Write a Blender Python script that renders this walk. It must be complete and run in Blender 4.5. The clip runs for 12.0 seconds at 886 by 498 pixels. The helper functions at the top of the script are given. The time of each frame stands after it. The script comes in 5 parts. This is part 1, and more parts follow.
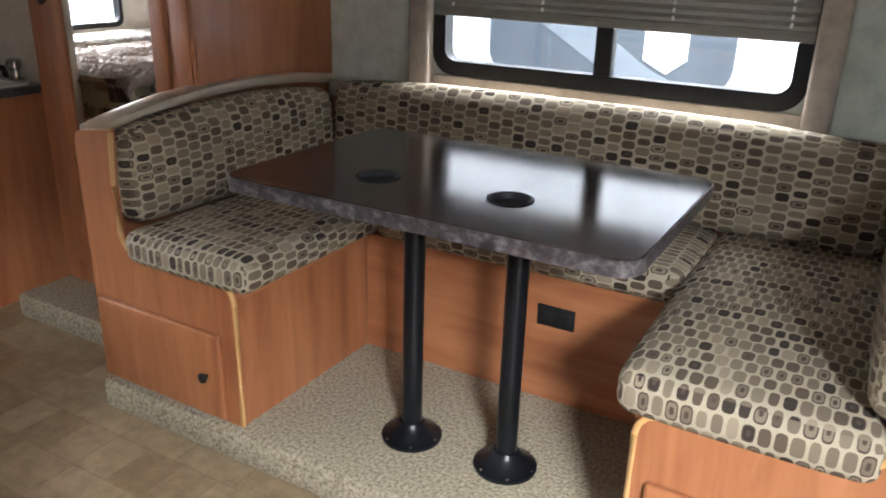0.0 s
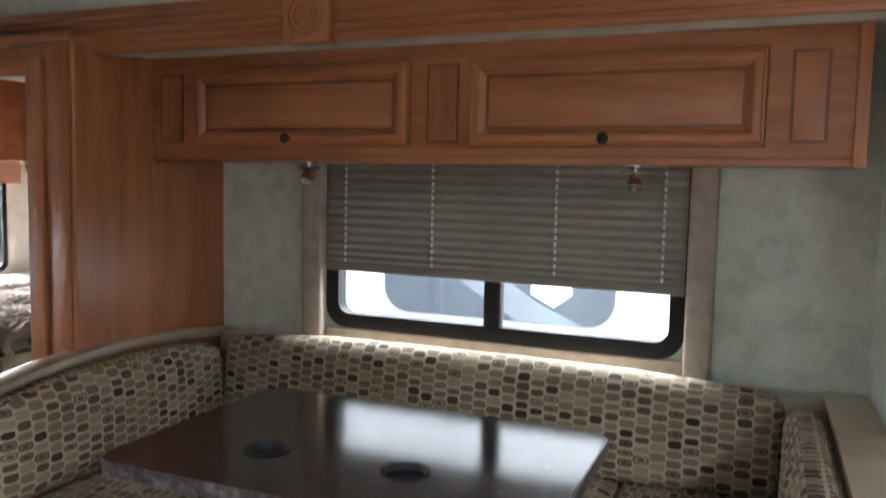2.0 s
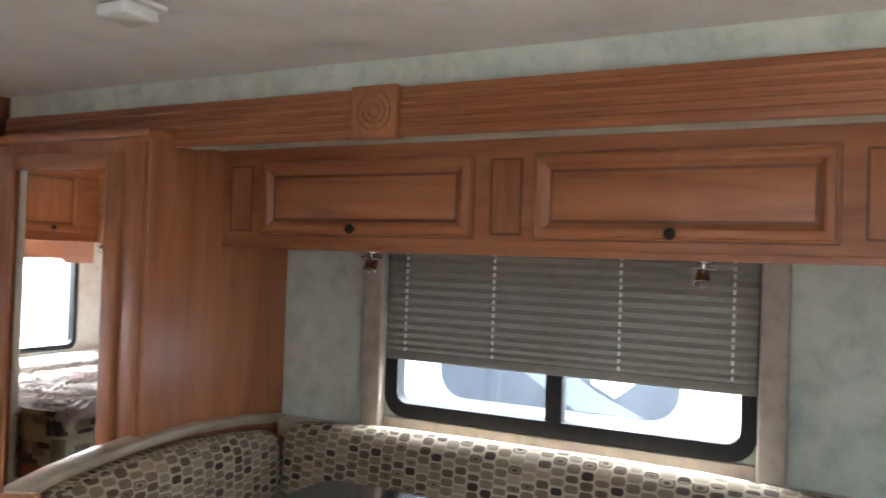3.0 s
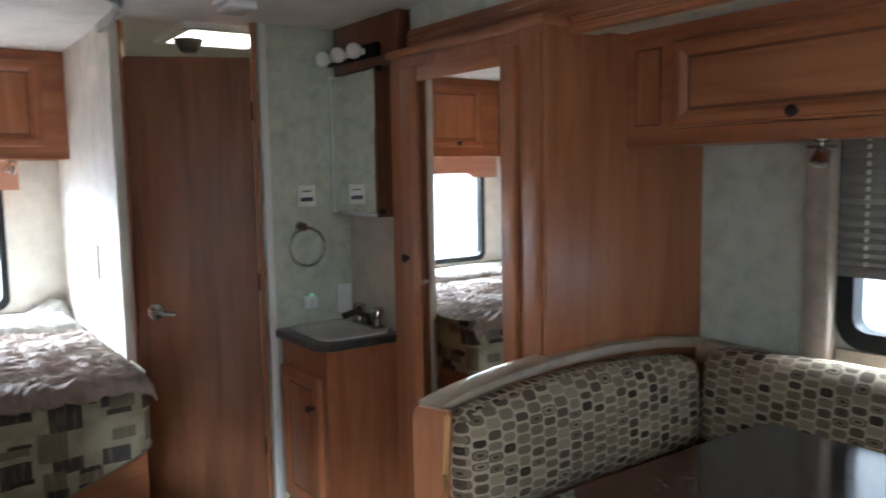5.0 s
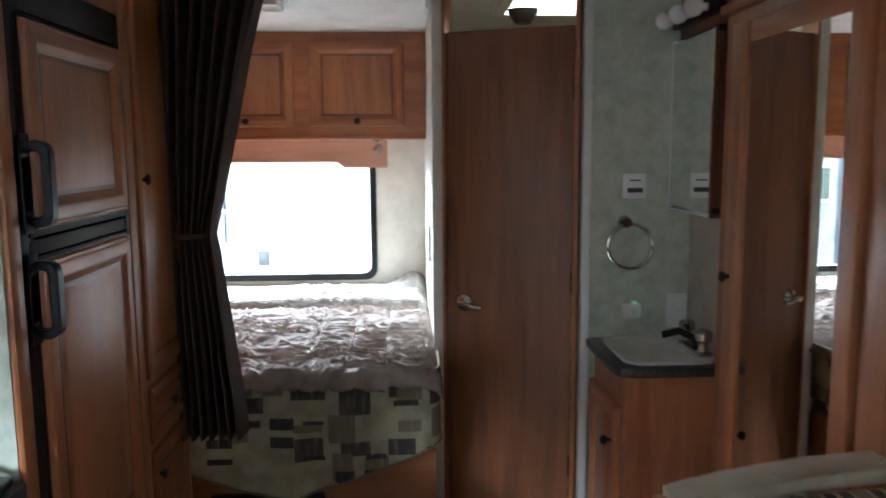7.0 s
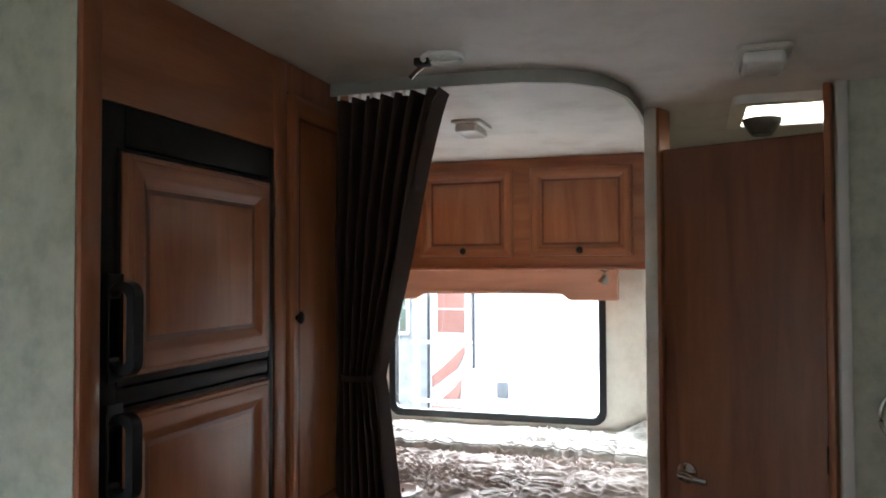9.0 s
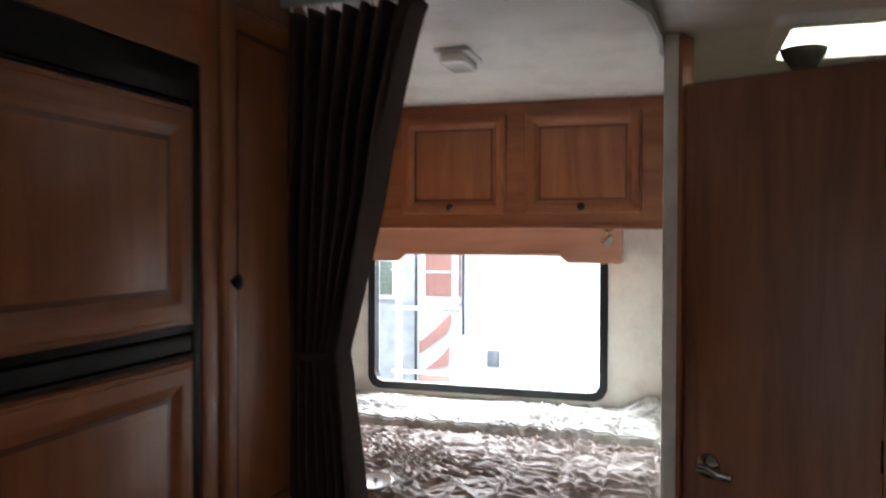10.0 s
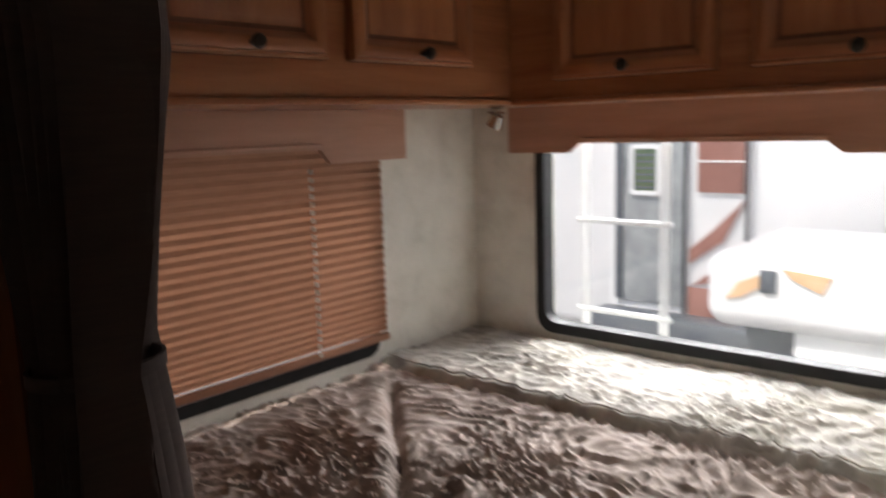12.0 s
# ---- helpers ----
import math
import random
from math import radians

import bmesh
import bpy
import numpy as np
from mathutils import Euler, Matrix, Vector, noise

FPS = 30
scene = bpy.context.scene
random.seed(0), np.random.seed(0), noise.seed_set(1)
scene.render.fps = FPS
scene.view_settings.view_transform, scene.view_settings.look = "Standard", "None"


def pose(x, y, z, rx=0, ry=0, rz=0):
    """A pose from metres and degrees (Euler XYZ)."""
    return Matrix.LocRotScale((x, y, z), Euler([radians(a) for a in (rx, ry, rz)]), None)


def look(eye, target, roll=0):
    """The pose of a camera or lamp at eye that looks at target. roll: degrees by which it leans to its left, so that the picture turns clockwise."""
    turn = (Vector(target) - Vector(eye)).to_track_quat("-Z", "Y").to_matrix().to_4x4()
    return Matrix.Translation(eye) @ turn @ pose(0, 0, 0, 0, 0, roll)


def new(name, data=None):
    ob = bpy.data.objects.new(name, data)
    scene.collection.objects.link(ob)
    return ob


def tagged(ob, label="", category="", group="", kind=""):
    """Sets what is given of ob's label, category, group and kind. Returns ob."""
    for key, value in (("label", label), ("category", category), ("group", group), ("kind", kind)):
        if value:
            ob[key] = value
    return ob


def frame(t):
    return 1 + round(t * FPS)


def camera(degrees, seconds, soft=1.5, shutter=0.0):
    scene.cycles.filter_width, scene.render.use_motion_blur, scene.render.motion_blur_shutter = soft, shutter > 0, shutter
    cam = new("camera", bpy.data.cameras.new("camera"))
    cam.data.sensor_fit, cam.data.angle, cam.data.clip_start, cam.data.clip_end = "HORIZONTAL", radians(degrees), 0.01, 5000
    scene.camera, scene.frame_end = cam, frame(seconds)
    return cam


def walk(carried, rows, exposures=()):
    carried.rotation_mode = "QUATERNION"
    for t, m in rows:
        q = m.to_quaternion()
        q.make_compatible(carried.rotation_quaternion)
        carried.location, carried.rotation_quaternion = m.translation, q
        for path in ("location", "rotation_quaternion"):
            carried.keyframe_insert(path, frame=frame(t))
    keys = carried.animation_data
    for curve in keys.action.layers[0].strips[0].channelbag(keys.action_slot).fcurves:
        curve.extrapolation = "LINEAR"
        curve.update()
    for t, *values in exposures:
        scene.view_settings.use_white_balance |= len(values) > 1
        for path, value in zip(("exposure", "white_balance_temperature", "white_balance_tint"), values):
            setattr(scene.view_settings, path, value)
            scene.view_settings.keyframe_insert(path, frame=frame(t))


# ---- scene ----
cam = camera(59.2, 12.0, soft=1.7, shutter=0.4)
PATH = [
    (0, (0.005, 0.173, 1.3), (-0.913, 1.801, 0.587), 1.7),
    (0.5, (0.018, 0.186, 1.308), (-0.815, 1.888, 0.668), 1.5),
    (1, (0.011, 0.199, 1.353), (-0.735, 1.98, 0.833), 0.4),
    (1.5, (0.004, 0.211, 1.375), (-0.738, 2.035, 1.023), 1.2),
    (2, (0.001, 0.214, 1.406), (-0.759, 2.056, 1.236), 1.2),
    (2.5, (-0.004, 0.215, 1.432), (-0.793, 2.053, 1.434), 2.1),
    (3, (-0.022, 0.216, 1.439), (-0.918, 2.004, 1.469), 1.9),
    (3.5, (-0.048, 0.252, 1.429), (-1.156, 1.917, 1.399), 1.5),
    (3.7, (-0.075, 0.269, 1.422), (-1.262, 1.878, 1.356), 1.3),
    (5.5, (-0.313, 0.62, 1.406), (-2.11, 1.464, 1.166), -0.4),
    (6, (-0.262, 0.825, 1.44), (-2.183, 1.31, 1.168), 1.0),
    (6.5, (-0.346, 0.931, 1.431), (-2.307, 1.225, 1.166), -0.6),
    (7, (-0.549, 1.026, 1.444), (-2.53, 1.121, 1.184), -0.4),
    (9, (-0.901, 1.251, 1.473), (-2.807, 0.646, 1.532), -0.2),
    (9.5, (-1.029, 1.218, 1.463), (-2.924, 0.582, 1.519), 1.8),
    (10, (-1.267, 1.17, 1.456), (-3.179, 0.583, 1.42), 0.2),
    (10.5, (-1.572, 1.182, 1.402), (-3.456, 0.567, 1.138), -1.3),
    (11, (-1.866, 1.209, 1.372), (-3.639, 0.358, 1.007), -1.6),
    (11.5, (-2.197, 1.183, 1.4), (-3.932, 0.274, 0.997), -2.1),
    (12, (-2.465, 1.206, 1.435), (-3.958, -0.088, 1.121), -1.8),
]
EXPOSURES = [(0.0, 1.5, 6200, 12), (1.5, 1.5, 6200, 11), (2.5, 1.8, 6100, 11), (3.0, 2.0, 6000, 11), (3.5, 2.0, 5900, 11), (5.5, 1.45, 5500, 5), (7.0, 1.25, 5500, 5), (9.0, 1.0, 5900, 7), (10.0, 0.78, 5900, 8), (10.5, 0.43, 5900, 9), (11.0, 0.37, 6100, 11), (11.5, 0.02, 6700, 13), (12.0, -0.4, 6800, 14)]
walk(cam, [(t, look(eye, target, roll)) for t, eye, target, roll in PATH], EXPOSURES)


# ---- world and light ----
world = bpy.data.worlds.new("sky")
scene.world = world
world.use_nodes = True
wn = world.node_tree.nodes
sky = wn.new("ShaderNodeTexSky")
sky.sky_type, sky.sun_disc = "NISHITA", False
sky.sun_elevation, sky.sun_rotation = radians(58.5), radians(125.4)
wn["Background"].inputs[1].default_value = 0.15
world.node_tree.links.new(sky.outputs[0], wn["Background"].inputs[0])

sun = new("sun", bpy.data.lights.new("sun", "SUN"))
sun.data.energy, sun.data.angle, sun.data.color = 5.0, radians(0.5), (1.0, 0.95, 0.88)
sun.matrix_world = look((4.5, -3.2, 9.0), (0, 0, 0))


def daylight_lamp(eye, target, w, h, watts):
    ob = new("added_daylight", bpy.data.lights.new("added_daylight", "AREA"))
    ob.data.shape, ob.data.size, ob.data.size_y = "RECTANGLE", w, h
    ob.data.energy, ob.data.color = watts, (0.93, 0.97, 1.0)
    ob.matrix_world = look(eye, target)
    return ob


# area lamps added to stand in for daylight at the openings
daylight_lamp((-5.5, -0.05, 1.85), (-3.9, 0.55, 0.8), 1.6, 1.1, 160)
daylight_lamp((-0.8, 3.05, 2.5), (-0.8, 2.45, 0.9), 1.8, 0.4, 170)
# daylight for the entry doorway, which is out of view
daylight_lamp((2.0, -1.5, 2.5), (-0.9, 1.6, 0.2), 1.4, 0.4, 270)
# weak fill from an unseen front window, added to light faces towards +x
daylight_lamp((2.26, 0.75, 1.35), (-2.0, 0.75, 0.55), 1.2, 0.5, 0.7)


# ---- materials ----
def mat(name, rough=0.5, metal=0.0, color=(0.5, 0.5, 0.5)):
    m = bpy.data.materials.new(name)
    m.use_nodes = True
    nt = m.node_tree
    b = nt.nodes["Principled BSDF"]
    b.inputs["Base Color"].default_value = (*color, 1)
    b.inputs["Roughness"].default_value = rough
    b.inputs["Metallic"].default_value = metal
    return m, nt, b


def nd(nt, kind, **inputs):
    n = nt.nodes.new("ShaderNode" + kind)
    for k, v in inputs.items():
        n.inputs[k.replace("_", " ")].default_value = v
    return n


def ramp(nt, fac, stops):
    r = nt.nodes.new("ShaderNodeValToRGB")
    while len(r.color_ramp.elements) < len(stops):
        r.color_ramp.elements.new(0.5)
    for e, (p, c) in zip(r.color_ramp.elements, stops):
        e.position, e.color = p, (*c, 1)
    nt.links.new(fac, r.inputs[0])
    return r.outputs[0]


def bump(nt, b, height, strength, dist=0.002):
    n = nd(nt, "Bump", Strength=strength, Distance=dist)
    nt.links.new(height, n.inputs["Height"])
    nt.links.new(n.outputs[0], b.inputs["Normal"])


def coords(nt, scale=(1, 1, 1), which="Object"):
    c = nt.nodes.new("ShaderNodeTexCoord")
    m = nt.nodes.new("ShaderNodeMapping")
    m.inputs["Scale"].default_value = scale
    nt.links.new(c.outputs[which], m.inputs[0])
    return m.outputs[0]


def wood(name, axis, dark, mid, light, rough=0.33):
    m, nt, b = mat(name, rough)
    st = [9.0, 9.0, 9.0]
    st["xyz".index(axis)] = 0.9
    v = coords(nt, st)
    n1 = nd(nt, "TexNoise", Scale=1.6, Detail=5.0, Roughness=0.6, Distortion=0.9)
    nt.links.new(v, n1.inputs["Vector"])
    v2 = coords(nt, [k * 9 for k in st])
    n2 = nd(nt, "TexNoise", Scale=2.0, Detail=3.0)
    nt.links.new(v2, n2.inputs["Vector"])
    mx = nt.nodes.new("ShaderNodeMath")
    mx.operation = "MULTIPLY_ADD"
    mx.inputs[1].default_value = 0.16
    nt.links.new(n2.outputs[0], mx.inputs[0])
    nt.links.new(n1.outputs[0], mx.inputs[2])
    # broad cathedral figure over the fine grain
    v3 = coords(nt, [k * 0.42 for k in st])
    n3 = nd(nt, "TexNoise", Scale=1.3, Detail=2.0, Distortion=1.8)
    nt.links.new(v3, n3.inputs["Vector"])
    ma = nt.nodes.new("ShaderNodeMath")
    ma.operation = "MULTIPLY_ADD"
    ma.inputs[1].default_value = 0.4
    nt.links.new(n3.outputs[0], ma.inputs[0])
    nt.links.new(mx.outputs[0], ma.inputs[2])
    mx = nt.nodes.new("ShaderNodeMath")
    mx.operation = "SUBTRACT"
    mx.inputs[1].default_value = 0.2
    nt.links.new(ma.outputs[0], mx.inputs[0])
    col = ramp(nt, mx.outputs[0], [(0.36, dark), (0.56, mid), (0.78, light)])
    nt.links.new(col, b.inputs["Base Color"])
    bump(nt, b, n2.outputs[0], 0.08)
    return m


W_D, W_M, W_L = (0.255, 0.085, 0.035), (0.34, 0.129, 0.053), (0.415, 0.172, 0.075)
wood_z = wood("cherry_laminate_upright", "z", W_D, W_M, W_L)
wood_x = wood("cherry_laminate_long", "x", W_D, W_M, W_L)
wood_y = wood("cherry_laminate_cross", "y", W_D, W_M, W_L)
# darker cherry that colours in the shade of grooves and door outlines
wood_shade = wood("cherry_recess_shade", "x", (0.13, 0.045, 0.021), (0.16, 0.058, 0.027), (0.19, 0.07, 0.033))
rose_wood_x = wood("rose_tan_laminate_long", "x", (0.36, 0.185, 0.115), (0.43, 0.23, 0.15), (0.49, 0.265, 0.18), 0.45)
rose_wood_y = wood("rose_tan_laminate_cross", "y", (0.36, 0.185, 0.115), (0.43, 0.23, 0.15), (0.49, 0.265, 0.18), 0.45)
door_wood = wood("brown_door_laminate", "z", (0.155, 0.06, 0.027), (0.21, 0.084, 0.038), (0.255, 0.108, 0.05), 0.4)
med_wood = wood("walnut_brown_board", "z", (0.12, 0.042, 0.021), (0.155, 0.056, 0.028), (0.19, 0.072, 0.036))
wood_dark = wood("dark_stained_board", "x", (0.06, 0.022, 0.012), (0.08, 0.03, 0.016), (0.1, 0.038, 0.02))
wood_edge = wood("maple_edge_band", "z", (0.5, 0.28, 0.1), (0.56, 0.33, 0.13), (0.62, 0.38, 0.16))


def mottled(name, a, c, d, scale, rough, bscale=90, bstr=0.15):
    m, nt, b = mat(name, rough)
    n = nd(nt, "TexNoise", Scale=scale, Detail=6.0, Roughness=0.65)
    nt.links.new(coords(nt), n.inputs["Vector"])
    nt.links.new(ramp(nt, n.outputs[0], [(0.35, a), (0.5, c), (0.68, d)]), b.inputs["Base Color"])
    f = nd(nt, "TexNoise", Scale=bscale, Detail=3.0)
    nt.links.new(coords(nt), f.inputs["Vector"])
    bump(nt, b, f.outputs[0], bstr)
    return m


wallpaper = mottled("sage_grey_wallpaper", (0.48, 0.525, 0.45), (0.58, 0.62, 0.54), (0.66, 0.68, 0.6), 14, 0.6)
# sage paper recoloured greener and darker to imitate its look in hall light
hall_paper = mottled("sage_wallpaper_hall_tint", (0.42, 0.455, 0.37), (0.52, 0.55, 0.45), (0.61, 0.63, 0.525), 16, 0.6)
track_grey = mottled("grey_green_track_plastic", (0.36, 0.39, 0.36), (0.42, 0.45, 0.42), (0.48, 0.5, 0.47), 8, 0.4)
cream_wall = mottled("cream_wall_panel", (0.6, 0.57, 0.5), (0.68, 0.65, 0.58), (0.74, 0.71, 0.64), 10, 0.6)
ceiling_m = mottled("white_ceiling_panel", (0.62, 0.6, 0.57), (0.7, 0.68, 0.65), (0.74, 0.72, 0.69), 6, 0.7, 60, 0.2)
carpet = mottled("beige_carpet_pile", (0.14, 0.113, 0.07), (0.3, 0.25, 0.17), (0.46, 0.395, 0.28), 110, 0.95, 170, 1.0)
vinyl_cap = mottled("taupe_vinyl_cap", (0.3, 0.25, 0.18), (0.36, 0.3, 0.22), (0.4, 0.34, 0.25), 12, 0.28)
beige_wall = mottled("beige_wall_panel", (0.42, 0.38, 0.32), (0.48, 0.44, 0.37), (0.53, 0.48, 0.41), 12, 0.6)
trim_cloth = mottled("taupe_padded_window_trim", (0.36, 0.3, 0.25), (0.42, 0.36, 0.3), (0.47, 0.4, 0.34), 25, 0.85, 300, 0.4)
black_paint = mottled("black_enamel", (0.004, 0.005, 0.006), (0.006, 0.007, 0.009), (0.009, 0.01, 0.012), 8, 0.3, 60, 0.05)
black_plastic = mottled("black_textured_plastic", (0.006, 0.006, 0.007), (0.009, 0.009, 0.01), (0.013, 0.013, 0.014), 40, 0.5, 400, 0.2)
white_plastic = mottled("white_plastic", (0.7, 0.7, 0.66), (0.76, 0.76, 0.72), (0.8, 0.8, 0.77), 4, 0.4, 50, 0.03)
black_paint.node_tree.nodes["Principled BSDF"].inputs["Specular IOR Level"].default_value = 0.25
black_plastic.node_tree.nodes["Principled BSDF"].inputs["Specular IOR Level"].default_value = 0.3
granite = mottled("dark_speckled_laminate", (0.02, 0.021, 0.023), (0.035, 0.037, 0.04), (0.075, 0.077, 0.08), 90, 0.28, 60, 0.03)
steel = mottled("satin_nickel", (0.4, 0.39, 0.37), (0.48, 0.47, 0.45), (0.55, 0.54, 0.51), 20, 0.16, 60, 0.02)
steel.node_tree.nodes["Principled BSDF"].inputs["Metallic"].default_value = 1.0
satin = mottled("dulled_chrome", (0.56, 0.54, 0.52), (0.62, 0.6, 0.58), (0.68, 0.66, 0.63), 20, 0.32, 60, 0.02)
satin.node_tree.nodes["Principled BSDF"].inputs["Metallic"].default_value = 1.0
bronze = mottled("oil_rubbed_bronze", (0.02, 0.017, 0.015), (0.03, 0.026, 0.022), (0.05, 0.042, 0.036), 30, 0.4, 100, 0.1)
bronze.node_tree.nodes["Principled BSDF"].inputs["Metallic"].default_value = 0.7

# table laminate: brown-black with a marbled edge
table_top = mottled("espresso_table_laminate", (0.02, 0.0135, 0.011), (0.036, 0.026, 0.022), (0.085, 0.066, 0.058), 38, 0.13, 140, 0.03)
table_edge = mottled("marbled_table_edge", (0.03, 0.024, 0.025), (0.065, 0.054, 0.056), (0.2, 0.18, 0.18), 45, 0.3)

glass, gnt, gb = mat("window_glass", 0.0, 0, (0.96, 0.98, 0.98))
gb.inputs["Transmission Weight"].default_value = 1.0
gb.inputs["IOR"].default_value = 1.45
mirror, _, mb = mat("mirror_silver", 0.015, 1.0, (0.9, 0.91, 0.9))
lamp_glow, _, lb = mat("frosted_light_diffuser", 0.5, 0, (0.9, 0.9, 0.86))
lb.inputs["Emission Color"].default_value = (1.0, 0.93, 0.74, 1)
lb.inputs["Emission Strength"].default_value = 3.0
bulb_glass = mottled("white_bulb_glass", (0.8, 0.8, 0.78), (0.84, 0.84, 0.82), (0.86, 0.86, 0.84), 5, 0.15, 20, 0.0)
lens_glass = mottled("clear_prismatic_lens", (0.78, 0.8, 0.79), (0.83, 0.85, 0.84), (0.88, 0.89, 0.88), 30, 0.15, 200, 0.3)
porcelain = mottled("ivory_sink_plastic", (0.62, 0.6, 0.55), (0.68, 0.66, 0.6), (0.72, 0.7, 0.64), 6, 0.25, 40, 0.02)


def math_node(nt, op, a, c=None):
    n = nt.nodes.new("ShaderNodeMath")
    n.operation = op
    for i, v in enumerate((a, c)):
        if v is None:
            continue
        if isinstance(v, (int, float)):
            n.inputs[i].default_value = v
        else:
            nt.links.new(v, n.inputs[i])
    return n.outputs[0]


def upholstery():
    """Woven cloth with staggered rows of rounded tablets in tan, brown and espresso."""
    m, nt, b = mat("tablet_pattern_upholstery", 0.9)
    sep = nt.nodes.new("ShaderNodeSeparateXYZ")
    nt.links.new(coords(nt, (1, 1, 1), "UV"), sep.inputs[0])
    M = lambda op, a, c=None: math_node(nt, op, a, c)
    u, v = M("MULTIPLY", sep.outputs[0], 1 / 0.043), M("MULTIPLY", sep.outputs[1], 1 / 0.0265)
    col = M("FLOOR", u)
    v = M("ADD", v, M("MULTIPLY", M("MODULO", M("ABSOLUTE", col), 2.0), 0.5))
    row = M("FLOOR", v)
    fu, fv = M("SUBTRACT", M("FRACT", u), 0.5), M("SUBTRACT", M("FRACT", v), 0.5)
    comb = nt.nodes.new("ShaderNodeCombineXYZ")
    nt.links.new(col, comb.inputs[0])
    nt.links.new(row, comb.inputs[1])
    wnz = nt.nodes.new("ShaderNodeTexWhiteNoise")
    nt.links.new(comb.outputs[0], wnz.inputs["Vector"])
    r = nt.nodes.new("ShaderNodeValToRGB")
    r.color_ramp.interpolation = "CONSTANT"
    stops = [(0.0, (0.25, 0.2, 0.135)), (0.16, (0.175, 0.137, 0.09)), (0.42, (0.145, 0.11, 0.072)), (0.66, (0.085, 0.059, 0.038)), (0.84, (0.028, 0.018, 0.011)), (0.95, (0.2, 0.16, 0.105))]
    while len(r.color_ramp.elements) < len(stops):
        r.color_ramp.elements.new(0.5)
    for e, (p, c) in zip(r.color_ramp.elements, stops):
        e.position, e.color = p, (*c, 1)
    nt.links.new(wnz.outputs["Value"], r.inputs[0])
    wn2 = nt.nodes.new("ShaderNodeSeparateColor")
    nt.links.new(wnz.outputs["Color"], wn2.inputs[0])
    # tablets differ in size; some carry a dark outline
    su = M("ADD", M("MULTIPLY", M("POWER", wn2.outputs[0], 2.0), 0.5), 1.93)
    sv = M("ADD", M("MULTIPLY", M("POWER", wn2.outputs[2], 2.0), 0.9), 2.15)
    d = M("ADD", M("POWER", M("ABSOLUTE", M("MULTIPLY", fu, su)), 3.6), M("POWER", M("ABSOLUTE", M("MULTIPLY", fv, sv)), 3.2))
    inside = M("LESS_THAN", d, 0.85)
    ring = M("MULTIPLY", M("GREATER_THAN", d, 0.42), inside)
    core = M("LESS_THAN", d, 0.03)
    dark = M("MULTIPLY", M("MAXIMUM", ring, core), M("GREATER_THAN", wn2.outputs[1], 0.7))
    weave = nd(nt, "TexNoise", Scale=420.0, Detail=2.0)
    nt.links.new(coords(nt, (1, 1, 1), "UV"), weave.inputs["Vector"])
    base = ramp(nt, weave.outputs[0], [(0.3, (0.3, 0.25, 0.172)), (0.7, (0.42, 0.355, 0.255))])
    mx = nt.nodes.new("ShaderNodeMix")
    mx.data_type = "RGBA"
    nt.links.new(inside, mx.inputs[0])
    nt.links.new(base, mx.inputs[6])
    nt.links.new(r.outputs[0], mx.inputs[7])
    mx2 = nt.nodes.new("ShaderNodeMix")
    mx2.data_type = "RGBA"
    nt.links.new(dark, mx2.inputs[0])
    nt.links.new(mx.outputs[2], mx2.inputs[6])
    mx2.inputs[7].default_value = (0.06, 0.04, 0.028, 1)
    nt.links.new(mx2.outputs[2], b.inputs["Base Color"])
    bump(nt, b, weave.outputs[0], 0.35, 0.001)
    return m


cloth = upholstery()


